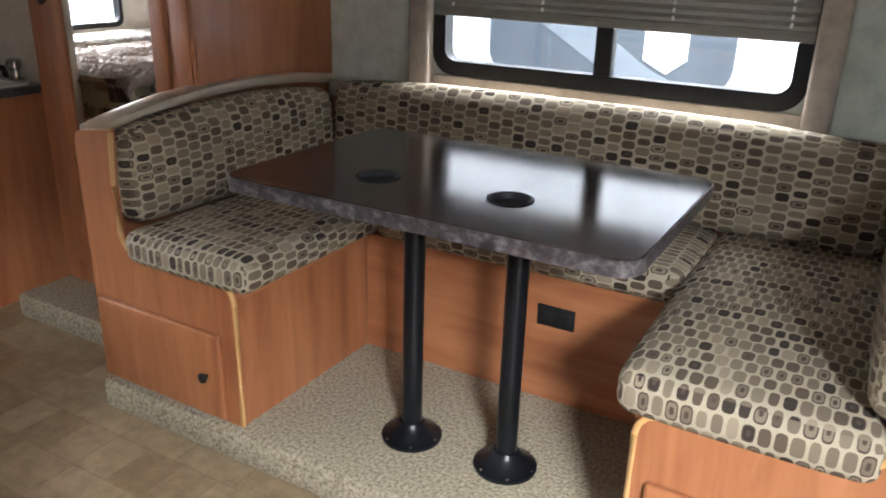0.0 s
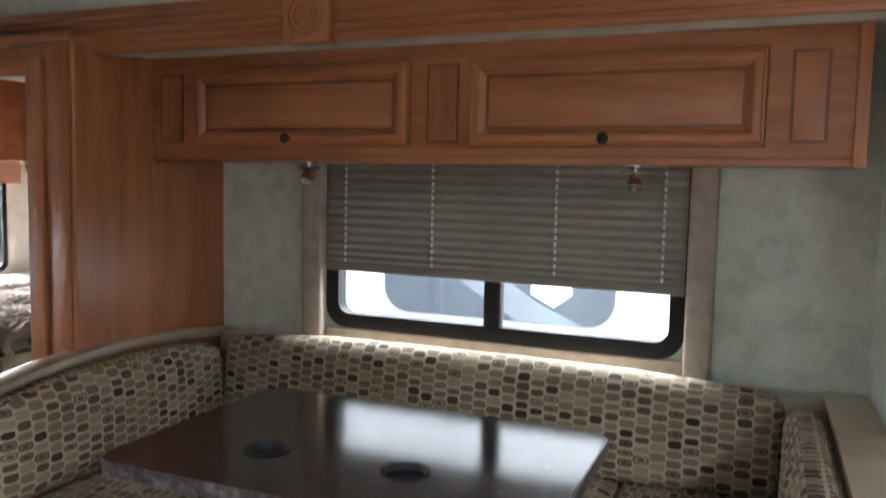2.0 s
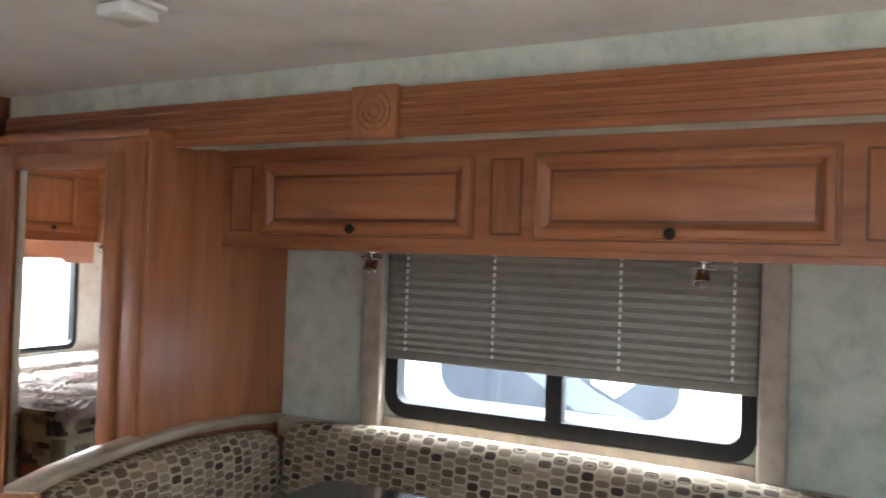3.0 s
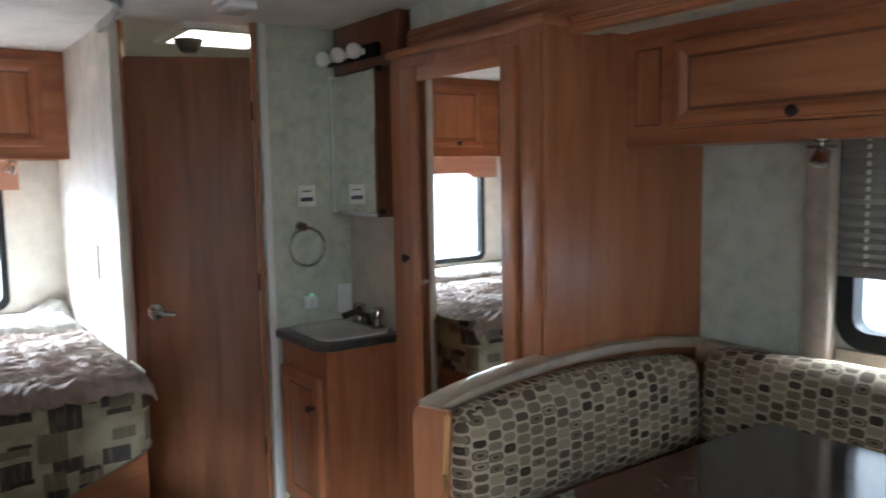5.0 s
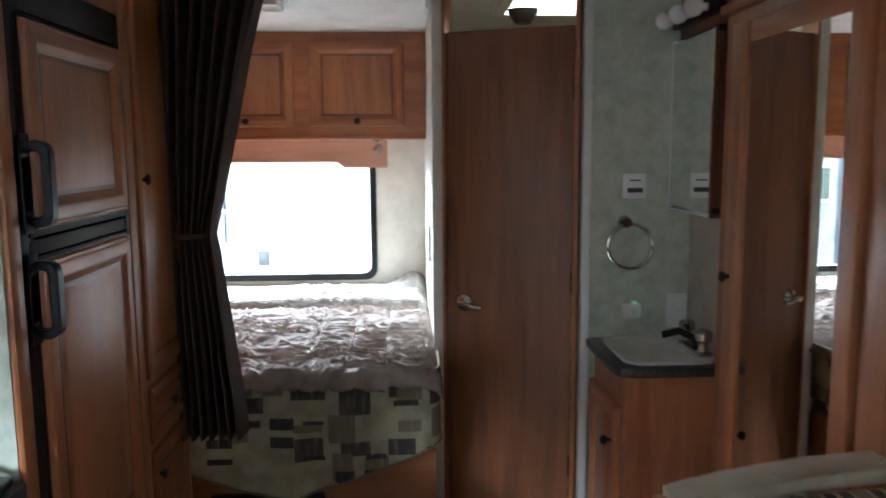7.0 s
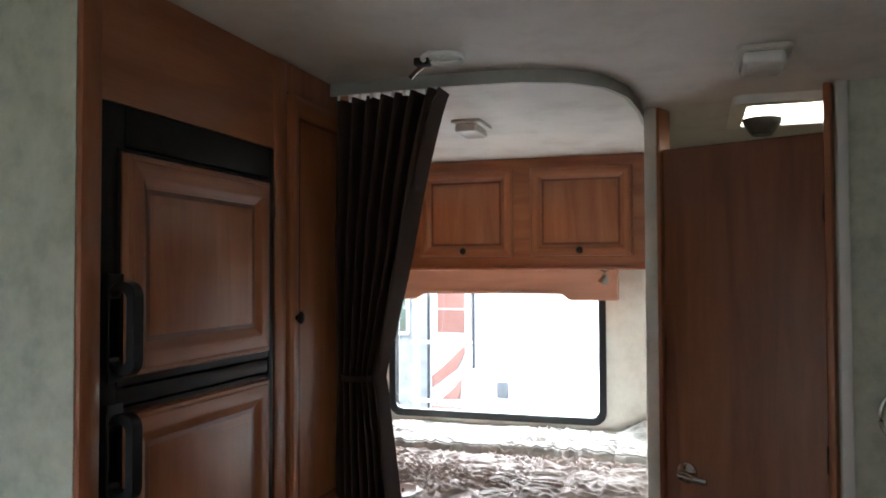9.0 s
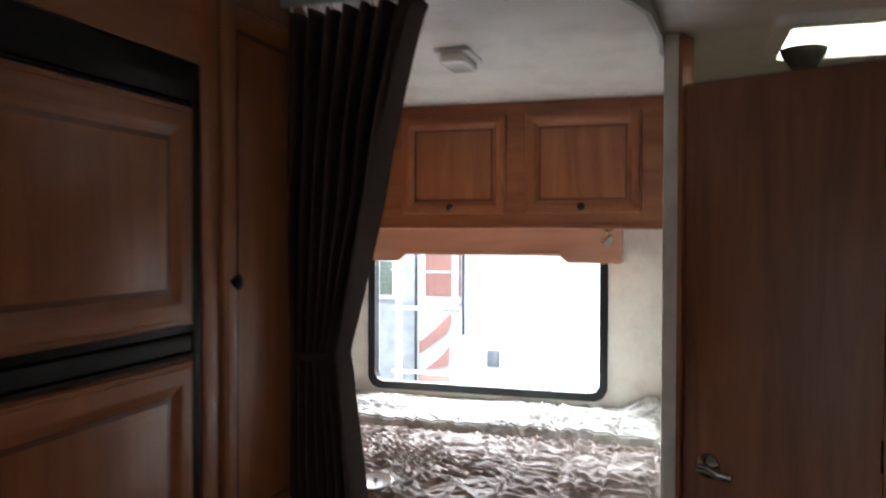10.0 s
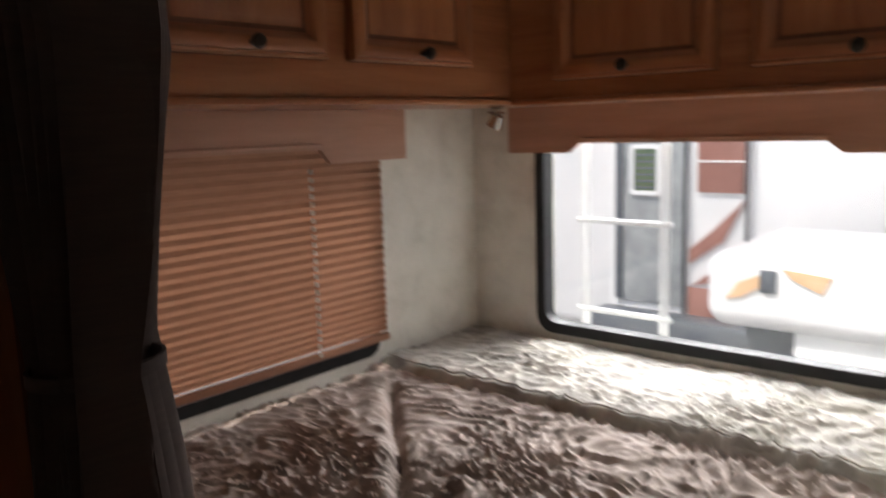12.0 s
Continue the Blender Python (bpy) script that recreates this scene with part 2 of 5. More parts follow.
def bedspread(name, strength, low, high):
    """Cream cotton print with scattered charcoal and olive blocks."""
    m, nt, b = mat(name, 0.9)
    sep = nt.nodes.new("ShaderNodeSeparateXYZ")
    nt.links.new(coords(nt, (1, 1, 1), "UV"), sep.inputs[0])
    M = lambda op, a, c=None: math_node(nt, op, a, c)
    noise_t = nd(nt, "TexNoise", Scale=14.0, Detail=4.0)
    nt.links.new(coords(nt, (1, 1, 1), "UV"), noise_t.inputs["Vector"])
    colr = ramp(nt, noise_t.outputs[0], [(0.35, low), (0.6, high)])
    for su, sv, keep, shade, off in ((0.15, 0.19, 0.4, (0.06, 0.05, 0.05), 0.0), (0.11, 0.13, 0.52, (0.2, 0.18, 0.12), 7.3), (0.1, 0.06, 0.66, (0.04, 0.035, 0.037), 3.1)):
        u, v = M("ADD", M("MULTIPLY", sep.outputs[0], 1 / su), off), M("ADD", M("MULTIPLY", sep.outputs[1], 1 / sv), off)
        comb = nt.nodes.new("ShaderNodeCombineXYZ")
        nt.links.new(M("FLOOR", u), comb.inputs[0])
        nt.links.new(M("FLOOR", v), comb.inputs[1])
        comb.inputs[2].default_value = off
        w = nt.nodes.new("ShaderNodeTexWhiteNoise")
        nt.links.new(comb.outputs[0], w.inputs["Vector"])
        sc = nt.nodes.new("ShaderNodeSeparateColor")
        nt.links.new(w.outputs["Color"], sc.inputs[0])
        hu = M("ADD", M("MULTIPLY", sc.outputs[0], 0.32), 0.1)
        hv = M("ADD", M("MULTIPLY", sc.outputs[1], 0.32), 0.1)
        a = M("LESS_THAN", M("ABSOLUTE", M("SUBTRACT", M("FRACT", u), 0.5)), hu)
        c = M("LESS_THAN", M("ABSOLUTE", M("SUBTRACT", M("FRACT", v), 0.5)), hv)
        fac = M("MULTIPLY", M("MULTIPLY", a, c), M("GREATER_THAN", w.outputs["Value"], keep))
        streak = nd(nt, "TexNoise", Scale=60.0, Detail=3.0)
        nt.links.new(coords(nt, (1, 0.15, 1), "UV"), streak.inputs["Vector"])
        fac = M("MULTIPLY", fac, M("MINIMUM", M("MULTIPLY", streak.outputs[0], 2.0 * strength), 0.95 * strength))
        mx = nt.nodes.new("ShaderNodeMix")
        mx.data_type = "RGBA"
        nt.links.new(fac, mx.inputs[0])
        nt.links.new(colr, mx.inputs[6])
        mx.inputs[7].default_value = (*shade, 1)
        colr = mx.outputs[2]
    nt.links.new(colr, b.inputs["Base Color"])
    f = nd(nt, "TexNoise", Scale=500.0)
    nt.links.new(coords(nt, (1, 1, 1), "UV"), f.inputs["Vector"])
    bump(nt, b, f.outputs[0], 0.2, 0.001)
    return m


spread_cloth = bedspread("block_print_bedspread", 1.0, (0.33, 0.305, 0.205), (0.46, 0.43, 0.3))
spread_pale = bedspread("pale_block_print_bedspread", 0.32, (0.38, 0.36, 0.315), (0.48, 0.455, 0.41))
quilt_cloth = mottled("crinkled_taupe_coverlet", (0.24, 0.19, 0.163), (0.335, 0.272, 0.238), (0.425, 0.356, 0.32), 9, 0.9, 300, 0.3)


def pleat_cloth(name, color, share):
    m, nt, b = mat(name, 0.85, 0, color)
    n = nd(nt, "TexNoise", Scale=60.0, Detail=3.0)
    nt.links.new(coords(nt, (0.3, 0.3, 4)), n.inputs["Vector"])
    nt.links.new(ramp(nt, n.outputs[0], [(0.3, tuple(k * 0.85 for k in color)), (0.7, tuple(min(1, k * 1.1) for k in color))]), b.inputs["Base Color"])
    tr = nt.nodes.new("ShaderNodeBsdfTranslucent")
    tr.inputs[0].default_value = (*color, 1)
    mx = nt.nodes.new("ShaderNodeMixShader")
    mx.inputs[0].default_value = share
    nt.links.new(b.outputs[0], mx.inputs[1])
    nt.links.new(tr.outputs[0], mx.inputs[2])
    nt.links.new(mx.outputs[0], nt.nodes["Material Output"].inputs[0])
    return m


curtain_cloth = pleat_cloth("chocolate_curtain_cloth", (0.075, 0.046, 0.037), 0.2)
blind_grey = pleat_cloth("grey_taupe_pleated_shade", (0.235, 0.22, 0.19), 0.008)
blind_rose = pleat_cloth("rose_tan_pleated_shade", (0.36, 0.175, 0.105), 0.32)


def vinyl_floor():
    m, nt, b = mat("stone_print_sheet_vinyl", 0.35)
    br = nd(nt, "TexBrick", Scale=1.0, Mortar_Size=0.0025, Brick_Width=0.21, Row_Height=0.15)
    br.offset, br.squash, br.offset_frequency, br.squash_frequency = 0.37, 0.6, 2, 2
    br.inputs["Color1"].default_value = (0.22, 0.155, 0.083, 1)
    br.inputs["Color2"].default_value = (0.37, 0.28, 0.17, 1)
    br.inputs["Mortar"].default_value = (0.25, 0.18, 0.1, 1)
    nt.links.new(coords(nt), br.inputs["Vector"])
    n = nd(nt, "TexNoise", Scale=18.0, Detail=7.0, Roughness=0.7)
    nt.links.new(coords(nt), n.inputs["Vector"])
    mx = nt.nodes.new("ShaderNodeMix")
    mx.data_type, mx.blend_type = "RGBA", "OVERLAY"
    mx.inputs[0].default_value = 0.75
    nt.links.new(br.outputs[0], mx.inputs[6])
    nt.links.new(n.outputs[0], mx.inputs[7])
    nt.links.new(mx.outputs[2], b.inputs["Base Color"])
    bump(nt, b, br.outputs["Fac"], -0.2)
    return m


floor_vinyl = vinyl_floor()
gravel = mottled("worn_asphalt_lot", (0.22, 0.22, 0.22), (0.29, 0.285, 0.28), (0.36, 0.35, 0.34), 30, 0.9)
trailer_white = mottled("white_trailer_fibreglass", (0.74, 0.75, 0.76), (0.8, 0.8, 0.81), (0.84, 0.84, 0.85), 2, 0.35, 20, 0.02)
tint_glass = mottled("grey_tinted_panel", (0.045, 0.053, 0.065), (0.055, 0.065, 0.08), (0.065, 0.077, 0.092), 3, 0.25, 20, 0.02)
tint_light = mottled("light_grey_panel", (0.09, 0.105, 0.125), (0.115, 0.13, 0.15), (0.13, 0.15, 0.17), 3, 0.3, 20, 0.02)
pale_grey = mottled("pale_grey_panel", (0.24, 0.26, 0.27), (0.34, 0.36, 0.37), (0.46, 0.48, 0.48), 4, 0.35, 20, 0.02)
red_paint = mottled("brick_red_decal", (0.3, 0.14, 0.115), (0.34, 0.165, 0.135), (0.38, 0.19, 0.155), 5, 0.4, 20, 0.02)
green_glass = mottled("green_tinted_window", (0.1, 0.14, 0.09), (0.13, 0.18, 0.11), (0.16, 0.21, 0.14), 5, 0.2, 20, 0.02)


# ---- building helpers ----
def box(x0, x1, y0, y1, z0, z1, bev=0.0, seg=2):
    bm = bmesh.new()
    bmesh.ops.create_cube(bm, size=1, matrix=Matrix.LocRotScale(((x0 + x1) / 2, (y0 + y1) / 2, (z0 + z1) / 2), None, (abs(x1 - x0), abs(y1 - y0), abs(z1 - z0))))
    if bev:
        bmesh.ops.bevel(bm, geom=bm.edges[:], offset=min(bev, 0.45 * min(abs(x1 - x0), abs(y1 - y0), abs(z1 - z0))), segments=seg, profile=0.5, affect="EDGES")
    return bm


def join(*bms):
    out = bmesh.new()
    for b in bms:
        me = bpy.data.meshes.new("tmp")
        b.to_mesh(me)
        b.free()
        out.from_mesh(me)
        bpy.data.meshes.remove(me)
    return out


def cyl(p, q, r0, r1=None, n=16):
    """A closed tube from p to q."""
    bm = bmesh.new()
    p, q = Vector(p), Vector(q)
    d = q - p
    bmesh.ops.create_cone(bm, cap_ends=True, segments=n, radius1=r0, radius2=r0 if r1 is None else r1, depth=d.length,
                          matrix=Matrix.Translation((p + q) / 2) @ d.to_track_quat("Z", "Y").to_matrix().to_4x4())
    return bm


def lathe(profile, origin, axis="z", n=24):
    """A turned shape: (radius, height) pairs round an axis."""
    bm = bmesh.new()
    rot = {"z": Matrix.Identity(4), "x": Matrix.Rotation(radians(90), 4, "Y"), "y": Matrix.Rotation(radians(-90), 4, "X"), "-x": Matrix.Rotation(radians(-90), 4, "Y"), "-y": Matrix.Rotation(radians(90), 4, "X"), "-z": Matrix.Rotation(radians(180), 4, "X")}[axis]
    m = Matrix.Translation(origin) @ rot
    rings = [[bm.verts.new(m @ Vector((r * math.cos(2 * math.pi * i / n), r * math.sin(2 * math.pi * i / n), h))) for i in range(n)] for r, h in profile]
    for a, c in zip(rings, rings[1:]):
        for i in range(n):
            bm.faces.new((a[i], a[(i + 1) % n], c[(i + 1) % n], c[i]))
    bm.faces.new(rings[0][::-1])
    bm.faces.new(rings[-1])
    return bm


def sweep(points, radius, n=10, closed=False):
    """A round rod along points."""
    bm = bmesh.new()
    pts = [Vector(p) for p in points]
    rings = []
    for i, p in enumerate(pts):
        a = pts[(i - 1) % len(pts)] if closed or i else p
        c = pts[(i + 1) % len(pts)] if closed or i < len(pts) - 1 else p
        q = (c - a).to_track_quat("Z", "Y")
        rings.append([bm.verts.new(p + q @ Vector((radius * math.cos(2 * math.pi * k / n), radius * math.sin(2 * math.pi * k / n), 0))) for k in range(n)])
    pairs = list(zip(rings, rings[1:])) + ([(rings[-1], rings[0])] if closed else [])
    for a, c in pairs:
        for k in range(n):
            bm.faces.new((a[k], a[(k + 1) % n], c[(k + 1) % n], c[k]))
    if not closed:
        bm.faces.new(rings[0][::-1])
        bm.faces.new(rings[-1])
    return bm


def prism(outline, axis, a, c, bev=0.0):
    """An outline in the plane across an axis, given thickness from a to c. axis y: outline is (x, z); x: (y, z); z: (x, y)."""
    bm = bmesh.new()
    at = {"y": lambda p, t: (p[0], t, p[1]), "x": lambda p, t: (t, p[0], p[1]), "z": lambda p, t: (p[0], p[1], t)}[axis]
    lo, hi = [bm.verts.new(at(p, a)) for p in outline], [bm.verts.new(at(p, c)) for p in outline]
    n = len(outline)
    caps = [bm.faces.new(lo), bm.faces.new(hi[::-1])]
    for i in range(n):
        bm.faces.new((lo[i], lo[(i + 1) % n], hi[(i + 1) % n], hi[i]))
    bmesh.ops.recalc_face_normals(bm, faces=bm.faces[:])
    if bev:
        edges = list({e for f in caps for e in f.edges})
        bmesh.ops.bevel(bm, geom=edges, offset=bev, segments=2, profile=0.5, affect="EDGES")
    return bm


def arc(cx, cy, r, a0, a1, n=8):
    return [(cx + r * math.cos(radians(a0 + (a1 - a0) * i / n)), cy + r * math.sin(radians(a0 + (a1 - a0) * i / n))) for i in range(n + 1)]


def rounded(x0, x1, y0, y1, r, n=6):
    return arc(x1 - r, y0 + r, r, -90, 0, n) + arc(x1 - r, y1 - r, r, 0, 90, n) + arc(x0 + r, y1 - r, r, 90, 180, n) + arc(x0 + r, y0 + r, r, 180, 270, n)


def ring(outer, inner, axis, a, c):
    """A frame between two outlines of as many points."""
    bm = bmesh.new()
    at = {"y": lambda p, t: (p[0], t, p[1]), "x": lambda p, t: (t, p[0], p[1]), "z": lambda p, t: (p[0], p[1], t)}[axis]
    o0, o1, i0, i1 = ([bm.verts.new(at(p, t)) for p in o] for o, t in ((outer, a), (outer, c), (inner, a), (inner, c)))
    n = len(outer)
    for k in range(n):
        j = (k + 1) % n
        for q in ((o0[k], o0[j], o1[j], o1[k]), (i0[j], i0[k], i1[k], i1[j]), (o0[j], o0[k], i0[k], i0[j]), (o1[k], o1[j], i1[j], i1[k])):
            bm.faces.new(q)
    bmesh.ops.recalc_face_normals(bm, faces=bm.faces[:])
    return bm


def smooth(ob, angle=40):
    ob.data.polygons.foreach_set("use_smooth", [True] * len(ob.data.polygons))
    bm = bmesh.new()
    bm.from_mesh(ob.data)
    for e in bm.edges:
        e.smooth = not (len(e.link_faces) == 2 and e.calc_face_angle(0) > radians(angle))
    bm.to_mesh(ob.data)
    bm.free()
    return ob


def box_uv(bm, seat=False):
    """Cloth laid on from the side that each face looks to, in metres."""
    uv = bm.loops.layers.uv.verify()
    bm.normal_update()
    for f in bm.faces:
        n = f.normal
        k = max(range(3), key=lambda i: abs(n[i]))
        for lp in f.loops:
            p = lp.vert.co
            lp[uv].uv = ((p.y, p.z), (p.z, p.x), (p.y, p.x))[k] if seat else ((p.y, p.z), (p.x, p.z), (p.x, p.y))[k]


def thing(name, at, label, category, group="", kind=""):
    ob = new(name)
    ob.empty_display_size = 0.05
    ob.location = at
    return tagged(ob, label, category, group, kind)


def part(name, bm, material, parent=None, label="", uv=False):
    if uv:
        box_uv(bm, uv == "seat")
    me = bpy.data.meshes.new(name)
    bm.to_mesh(me)
    bm.free()
    me.materials.append(material)
    ob = new(name, me)
    if parent is not None:
        ob.parent = parent
        ob.matrix_parent_inverse = Matrix.Translation(parent.location).inverted() if parent.type == "EMPTY" else Matrix.Identity(4)
    if label:
        ob["label"] = label
    return smooth(ob)


def solid(name, bm, material, label, category, kind="", group="", uv=False):
    return tagged(part(name, bm, material, None, "", uv), label, category, group, kind)


def turned(bm, m):
    bmesh.ops.transform(bm, matrix=m, verts=bm.verts[:])
    if m.determinant() < 0:
        bmesh.ops.reverse_faces(bm, faces=bm.faces[:])
    return bm


# poses that carry a flat drawing (across, up, out) onto a wall
def facing_minus_y(y):
    return Matrix(((1, 0, 0, 0), (0, 0, -1, y), (0, 1, 0, 0), (0, 0, 0, 1)))


def facing_plus_y(y):
    return Matrix(((1, 0, 0, 0), (0, 0, 1, y), (0, 1, 0, 0), (0, 0, 0, 1)))


def facing_plus_x(x):
    return Matrix(((0, 0, 1, x), (1, 0, 0, 0), (0, 1, 0, 0), (0, 0, 0, 1)))


def knob(parent, m, u, v, out):
    part("knob", turned(lathe([(0.006, 0), (0.006, 0.008), (0.013, 0.012), (0.015, 0.018), (0.011, 0.023), (0.003, 0.025)], (u, v, out), "z", 16), m), bronze, parent, "dark bronze knob")


def raised_field(u0, u1, v0, v1):
    """A raised panel with a sloping margin and a small step up to its flat."""
    bm = bmesh.new()
    k = min(0.2 * (u1 - u0), 0.2 * (v1 - v0), 0.02)
    loops = [[bm.verts.new(p) for p in ((u0 + d, v0 + d, h), (u1 - d, v0 + d, h), (u1 - d, v1 - d, h), (u0 + d, v1 - d, h))] for d, h in ((0, 0.004), (0, 0.0072), (k * 0.8, 0.0105), (k * 0.9, 0.0115), (k, 0.0122))]
    for a, c in zip(loops, loops[1:]):
        for i in range(4):
            bm.faces.new((a[i], a[(i + 1) % 4], c[(i + 1) % 4], c[i]))
    bm.faces.new(loops[-1])
    return bm


def mitred(u0, u1, v0, v1, rail, side):
    """One mitred frame member with an edge bead and a moulded inner slope; sides run bottom, right, top, left."""
    prof = ((0.0, 0.0), (0.0005, 0.013), (0.003, 0.0165), (0.007, 0.0172), (0.009, 0.0158), (0.0105, 0.0178), (0.013, 0.0185), (rail * 0.62, 0.0185), (rail * 0.7, 0.0168), (rail * 0.82, 0.0118), (rail * 0.93, 0.0098), (rail + 0.001, 0.0065))
    bm = bmesh.new()
    rows = []
    for d, h in prof:
        ring4 = ((u0 + d, v0 + d), (u1 - d, v0 + d), (u1 - d, v1 - d), (u0 + d, v1 - d))
        rows.append([bm.verts.new((*ring4[k % 4], h)) for k in (side, side + 1)])
    for a, c in zip(rows, rows[1:]):
        bm.faces.new((a[0], a[1], c[1], c[0]))
    return bm


def panel_door(parent, m, u0, u1, v0, v1, knob_at=None, rail=0.052, grain=None, wood_v=None, deep=1.4):
    """A cabinet door with mitred rails, a groove coloured as shade and a raised field."""
    rv, ru = wood_v or wood_z, grain or wood_x
    m = m @ Matrix.Scale(deep, 4, (0, 0, 1))
    a, g = rail + 0.004, 0.022
    door = part("door", turned(box(u0 + 0.003, u1 - 0.003, v0 + 0.003, v1 - 0.003, 0, 0.004), m), rv, parent)
    # dark strip draws the contact shadow round the door
    part("shadow_line", turned(box(u0 - 0.0025, u1 + 0.0025, v0 - 0.0025, v1 + 0.0025, 0.0004, 0.0012), m), wood_shade, door, "dark strip imitating the shadow round the door")
    for side in range(4):
        part("stile" if side % 2 else "rail", turned(mitred(u0, u1, v0, v1, rail, side), m), rv if side % 2 else ru, door)
    part("groove", turned(box(u0 + rail - 0.004, u1 - rail + 0.004, v0 + rail - 0.004, v1 - rail + 0.004, 0.002, 0.008), m), wood_shade, door, "groove coloured dark like shade")
    field = raised_field(u0 + a, u1 - a, v0 + a, v1 - a)
    part("field_panel", turned(field, m), ru if u1 - u0 > 1.6 * (v1 - v0) else rv, door)
    if knob_at:
        knob(door, m, knob_at[0], knob_at[1], 0.018)
    return door


# ---- shell ----
CEIL = 1.965
solid("floor", box(-4.605, 2.2, -0.5, 2.05, -0.06, 0.0), floor_vinyl, "stone-print beige sheet vinyl floor", "floor", "structure")
solid("ceiling", join(box(-4.6, 2.2, -0.5, 2.05, CEIL, CEIL + 0.05)), ceiling_m, "off-white panelled trailer ceiling", "ceiling", "structure")


def pierced(x0, x1, z0, z1, hole, r):
    """A wall outline as four boxes round a hole, in (along, up)."""
    a0, a1, b0, b1 = hole
    return [(x0, a0, z0, z1), (a1, x1, z0, z1), (a0, a1, z0, b0), (a0, a1, b1, z1)]


# rear wall with the bedroom window
RX = -4.525
solid("wall_rear", join(*[box(RX - 0.06, RX, y0, y1, z0, z1) for y0, y1, z0, z1 in pierced(-0.5, 2.05, -0.06, 2.0, (-0.15, 0.85, 0.795, 1.44), 0)]), cream_wall, "cream panelled rear wall", "wall", "structure")
# side wall of bed, kitchen and entry
SY = -0.43
segs = pierced(-4.6, -2.9, -0.06, 2.0, (-4.02, -3.05, 0.79, 1.46), 0) + [(-2.9, -0.75, -0.06, 2.0), (-0.75, 0.15, -0.06, 1.05), (-0.75, 0.15, 1.6, 2.0), (0.15, 0.65, -0.06, 2.0), (0.65, 1.35, 1.85, 2.0), (1.35, 2.2, -0.06, 2.0)]
solid("wall_side", join(*[box(x0, x1, SY - 0.06, SY, z0, z1) for x0, x1, z0, z1 in segs]), cream_wall, "cream panelled side wall with window openings", "wall", "structure")
# opening here is added for the unseen front window
solid("wall_front", join(*[box(2.14, 2.2, y0, y1, z0, z1) for y0, y1, z0, z1 in pierced(-0.43, 1.984, 0, CEIL, (0.1, 1.4, 1.05, 1.65), 0)]), wallpaper, "sage wallpapered front wall", "wall", "structure")
# outer wall beyond the slide-out
solid("wall_bath_outer", join(box(-4.6, -2.62, 1.985, 2.05, -0.06, CEIL)), beige_wall, "beige panelled outer wall behind the vanity", "wall", "structure")
solid("wall_slide_header", join(box(-2.62, 2.2, 1.975, 2.05, 1.76, CEIL), box(0.45, 2.2, 1.985, 2.05, 0, 1.76)), wallpaper, "sage wallpapered wall over the slide-out", "wall", "structure")
# bath walls
solid("wall_bath_side", box(-4.525, -3.318, 1.128, 1.153, 0, CEIL), cream_wall, "white wall between bed and bath", "wall", "structure")
solid("wall_bath_front", join(box(-3.155, -3.125, 1.612, 1.985, 0, CEIL)), hall_paper, "sage wallpapered bath front wall", "wall", "structure")

# slide-out box
solid("slide_wall_back", join(*[box(x0, x1, 2.52, 2.58, z0, z1) for x0, x1, z0, z1 in pierced(-2.66, 0.5, -0.02, 1.85, (-1.34, -0.225, 0.94, 1.5), 0)]), wallpaper, "pale blue-grey wallpapered slide-out wall", "wall", "structure")
solid("slide_wall_end", join(box(0.275, 0.335, 2.0, 2.52, 0.0, 1.8)), wallpaper, "pale slide-out end wall", "wall", "structure")
solid("slide_wall_end_far", box(-2.6, -2.567, 1.872, 2.518, 0.1, 1.77), wood_z, "cherry slide-out end panel beside the wardrobe", "wall", "structure")
solid("slide_ceiling", box(-2.66, 0.5, 1.978, 2.58, 1.776, 1.85), ceiling_m, "white slide-out ceiling", "ceiling", "structure")
plat = prism([(-2.6, 1.66), (-1.86, 1.66), (-1.86, 1.455), (-1.835, 1.43), (0.45, 1.43), (0.45, 2.52), (-2.6, 2.52)], "z", 0.0, 0.1, 0.018)
solid("slide_platform", plat, carpet, "beige carpeted raised slide-out floor", "carpet", "structure")

# fluted header trim with its carved block
hdr = thing("header_trim", (-1.0, 1.95, 1.755), "fluted cherry-stained wood trim over the slide-out", "trim", kind="structure")
for x0, x1 in ((-2.6, -1.167), (-1.024, 0.6)):
    part("board", box(x0, x1, 1.945, 1.975, 1.755, 1.883, 0.004), wood_x, hdr)
    for k in range(5):
        z = 1.775 + k * 0.0215
        part("flute", sweep([(x0 + 0.004, 1.9445, z), (x1 - 0.004, 1.9445, z)], 0.0068, 8), wood_x, hdr)
blk = part("rosette_block", box(-1.165, -1.026, 1.928, 1.975, 1.75, 1.888, 0.006), wood_z, hdr)
for r in (0.05, 0.033, 0.016):
    part("rosette_ring", sweep([(-1.0955 + r * math.cos(a * math.pi / 14), 1.928, 1.819 + r * math.sin(a * math.pi / 14)) for a in range(28)], 0.004, 8, True), wood_z, blk)


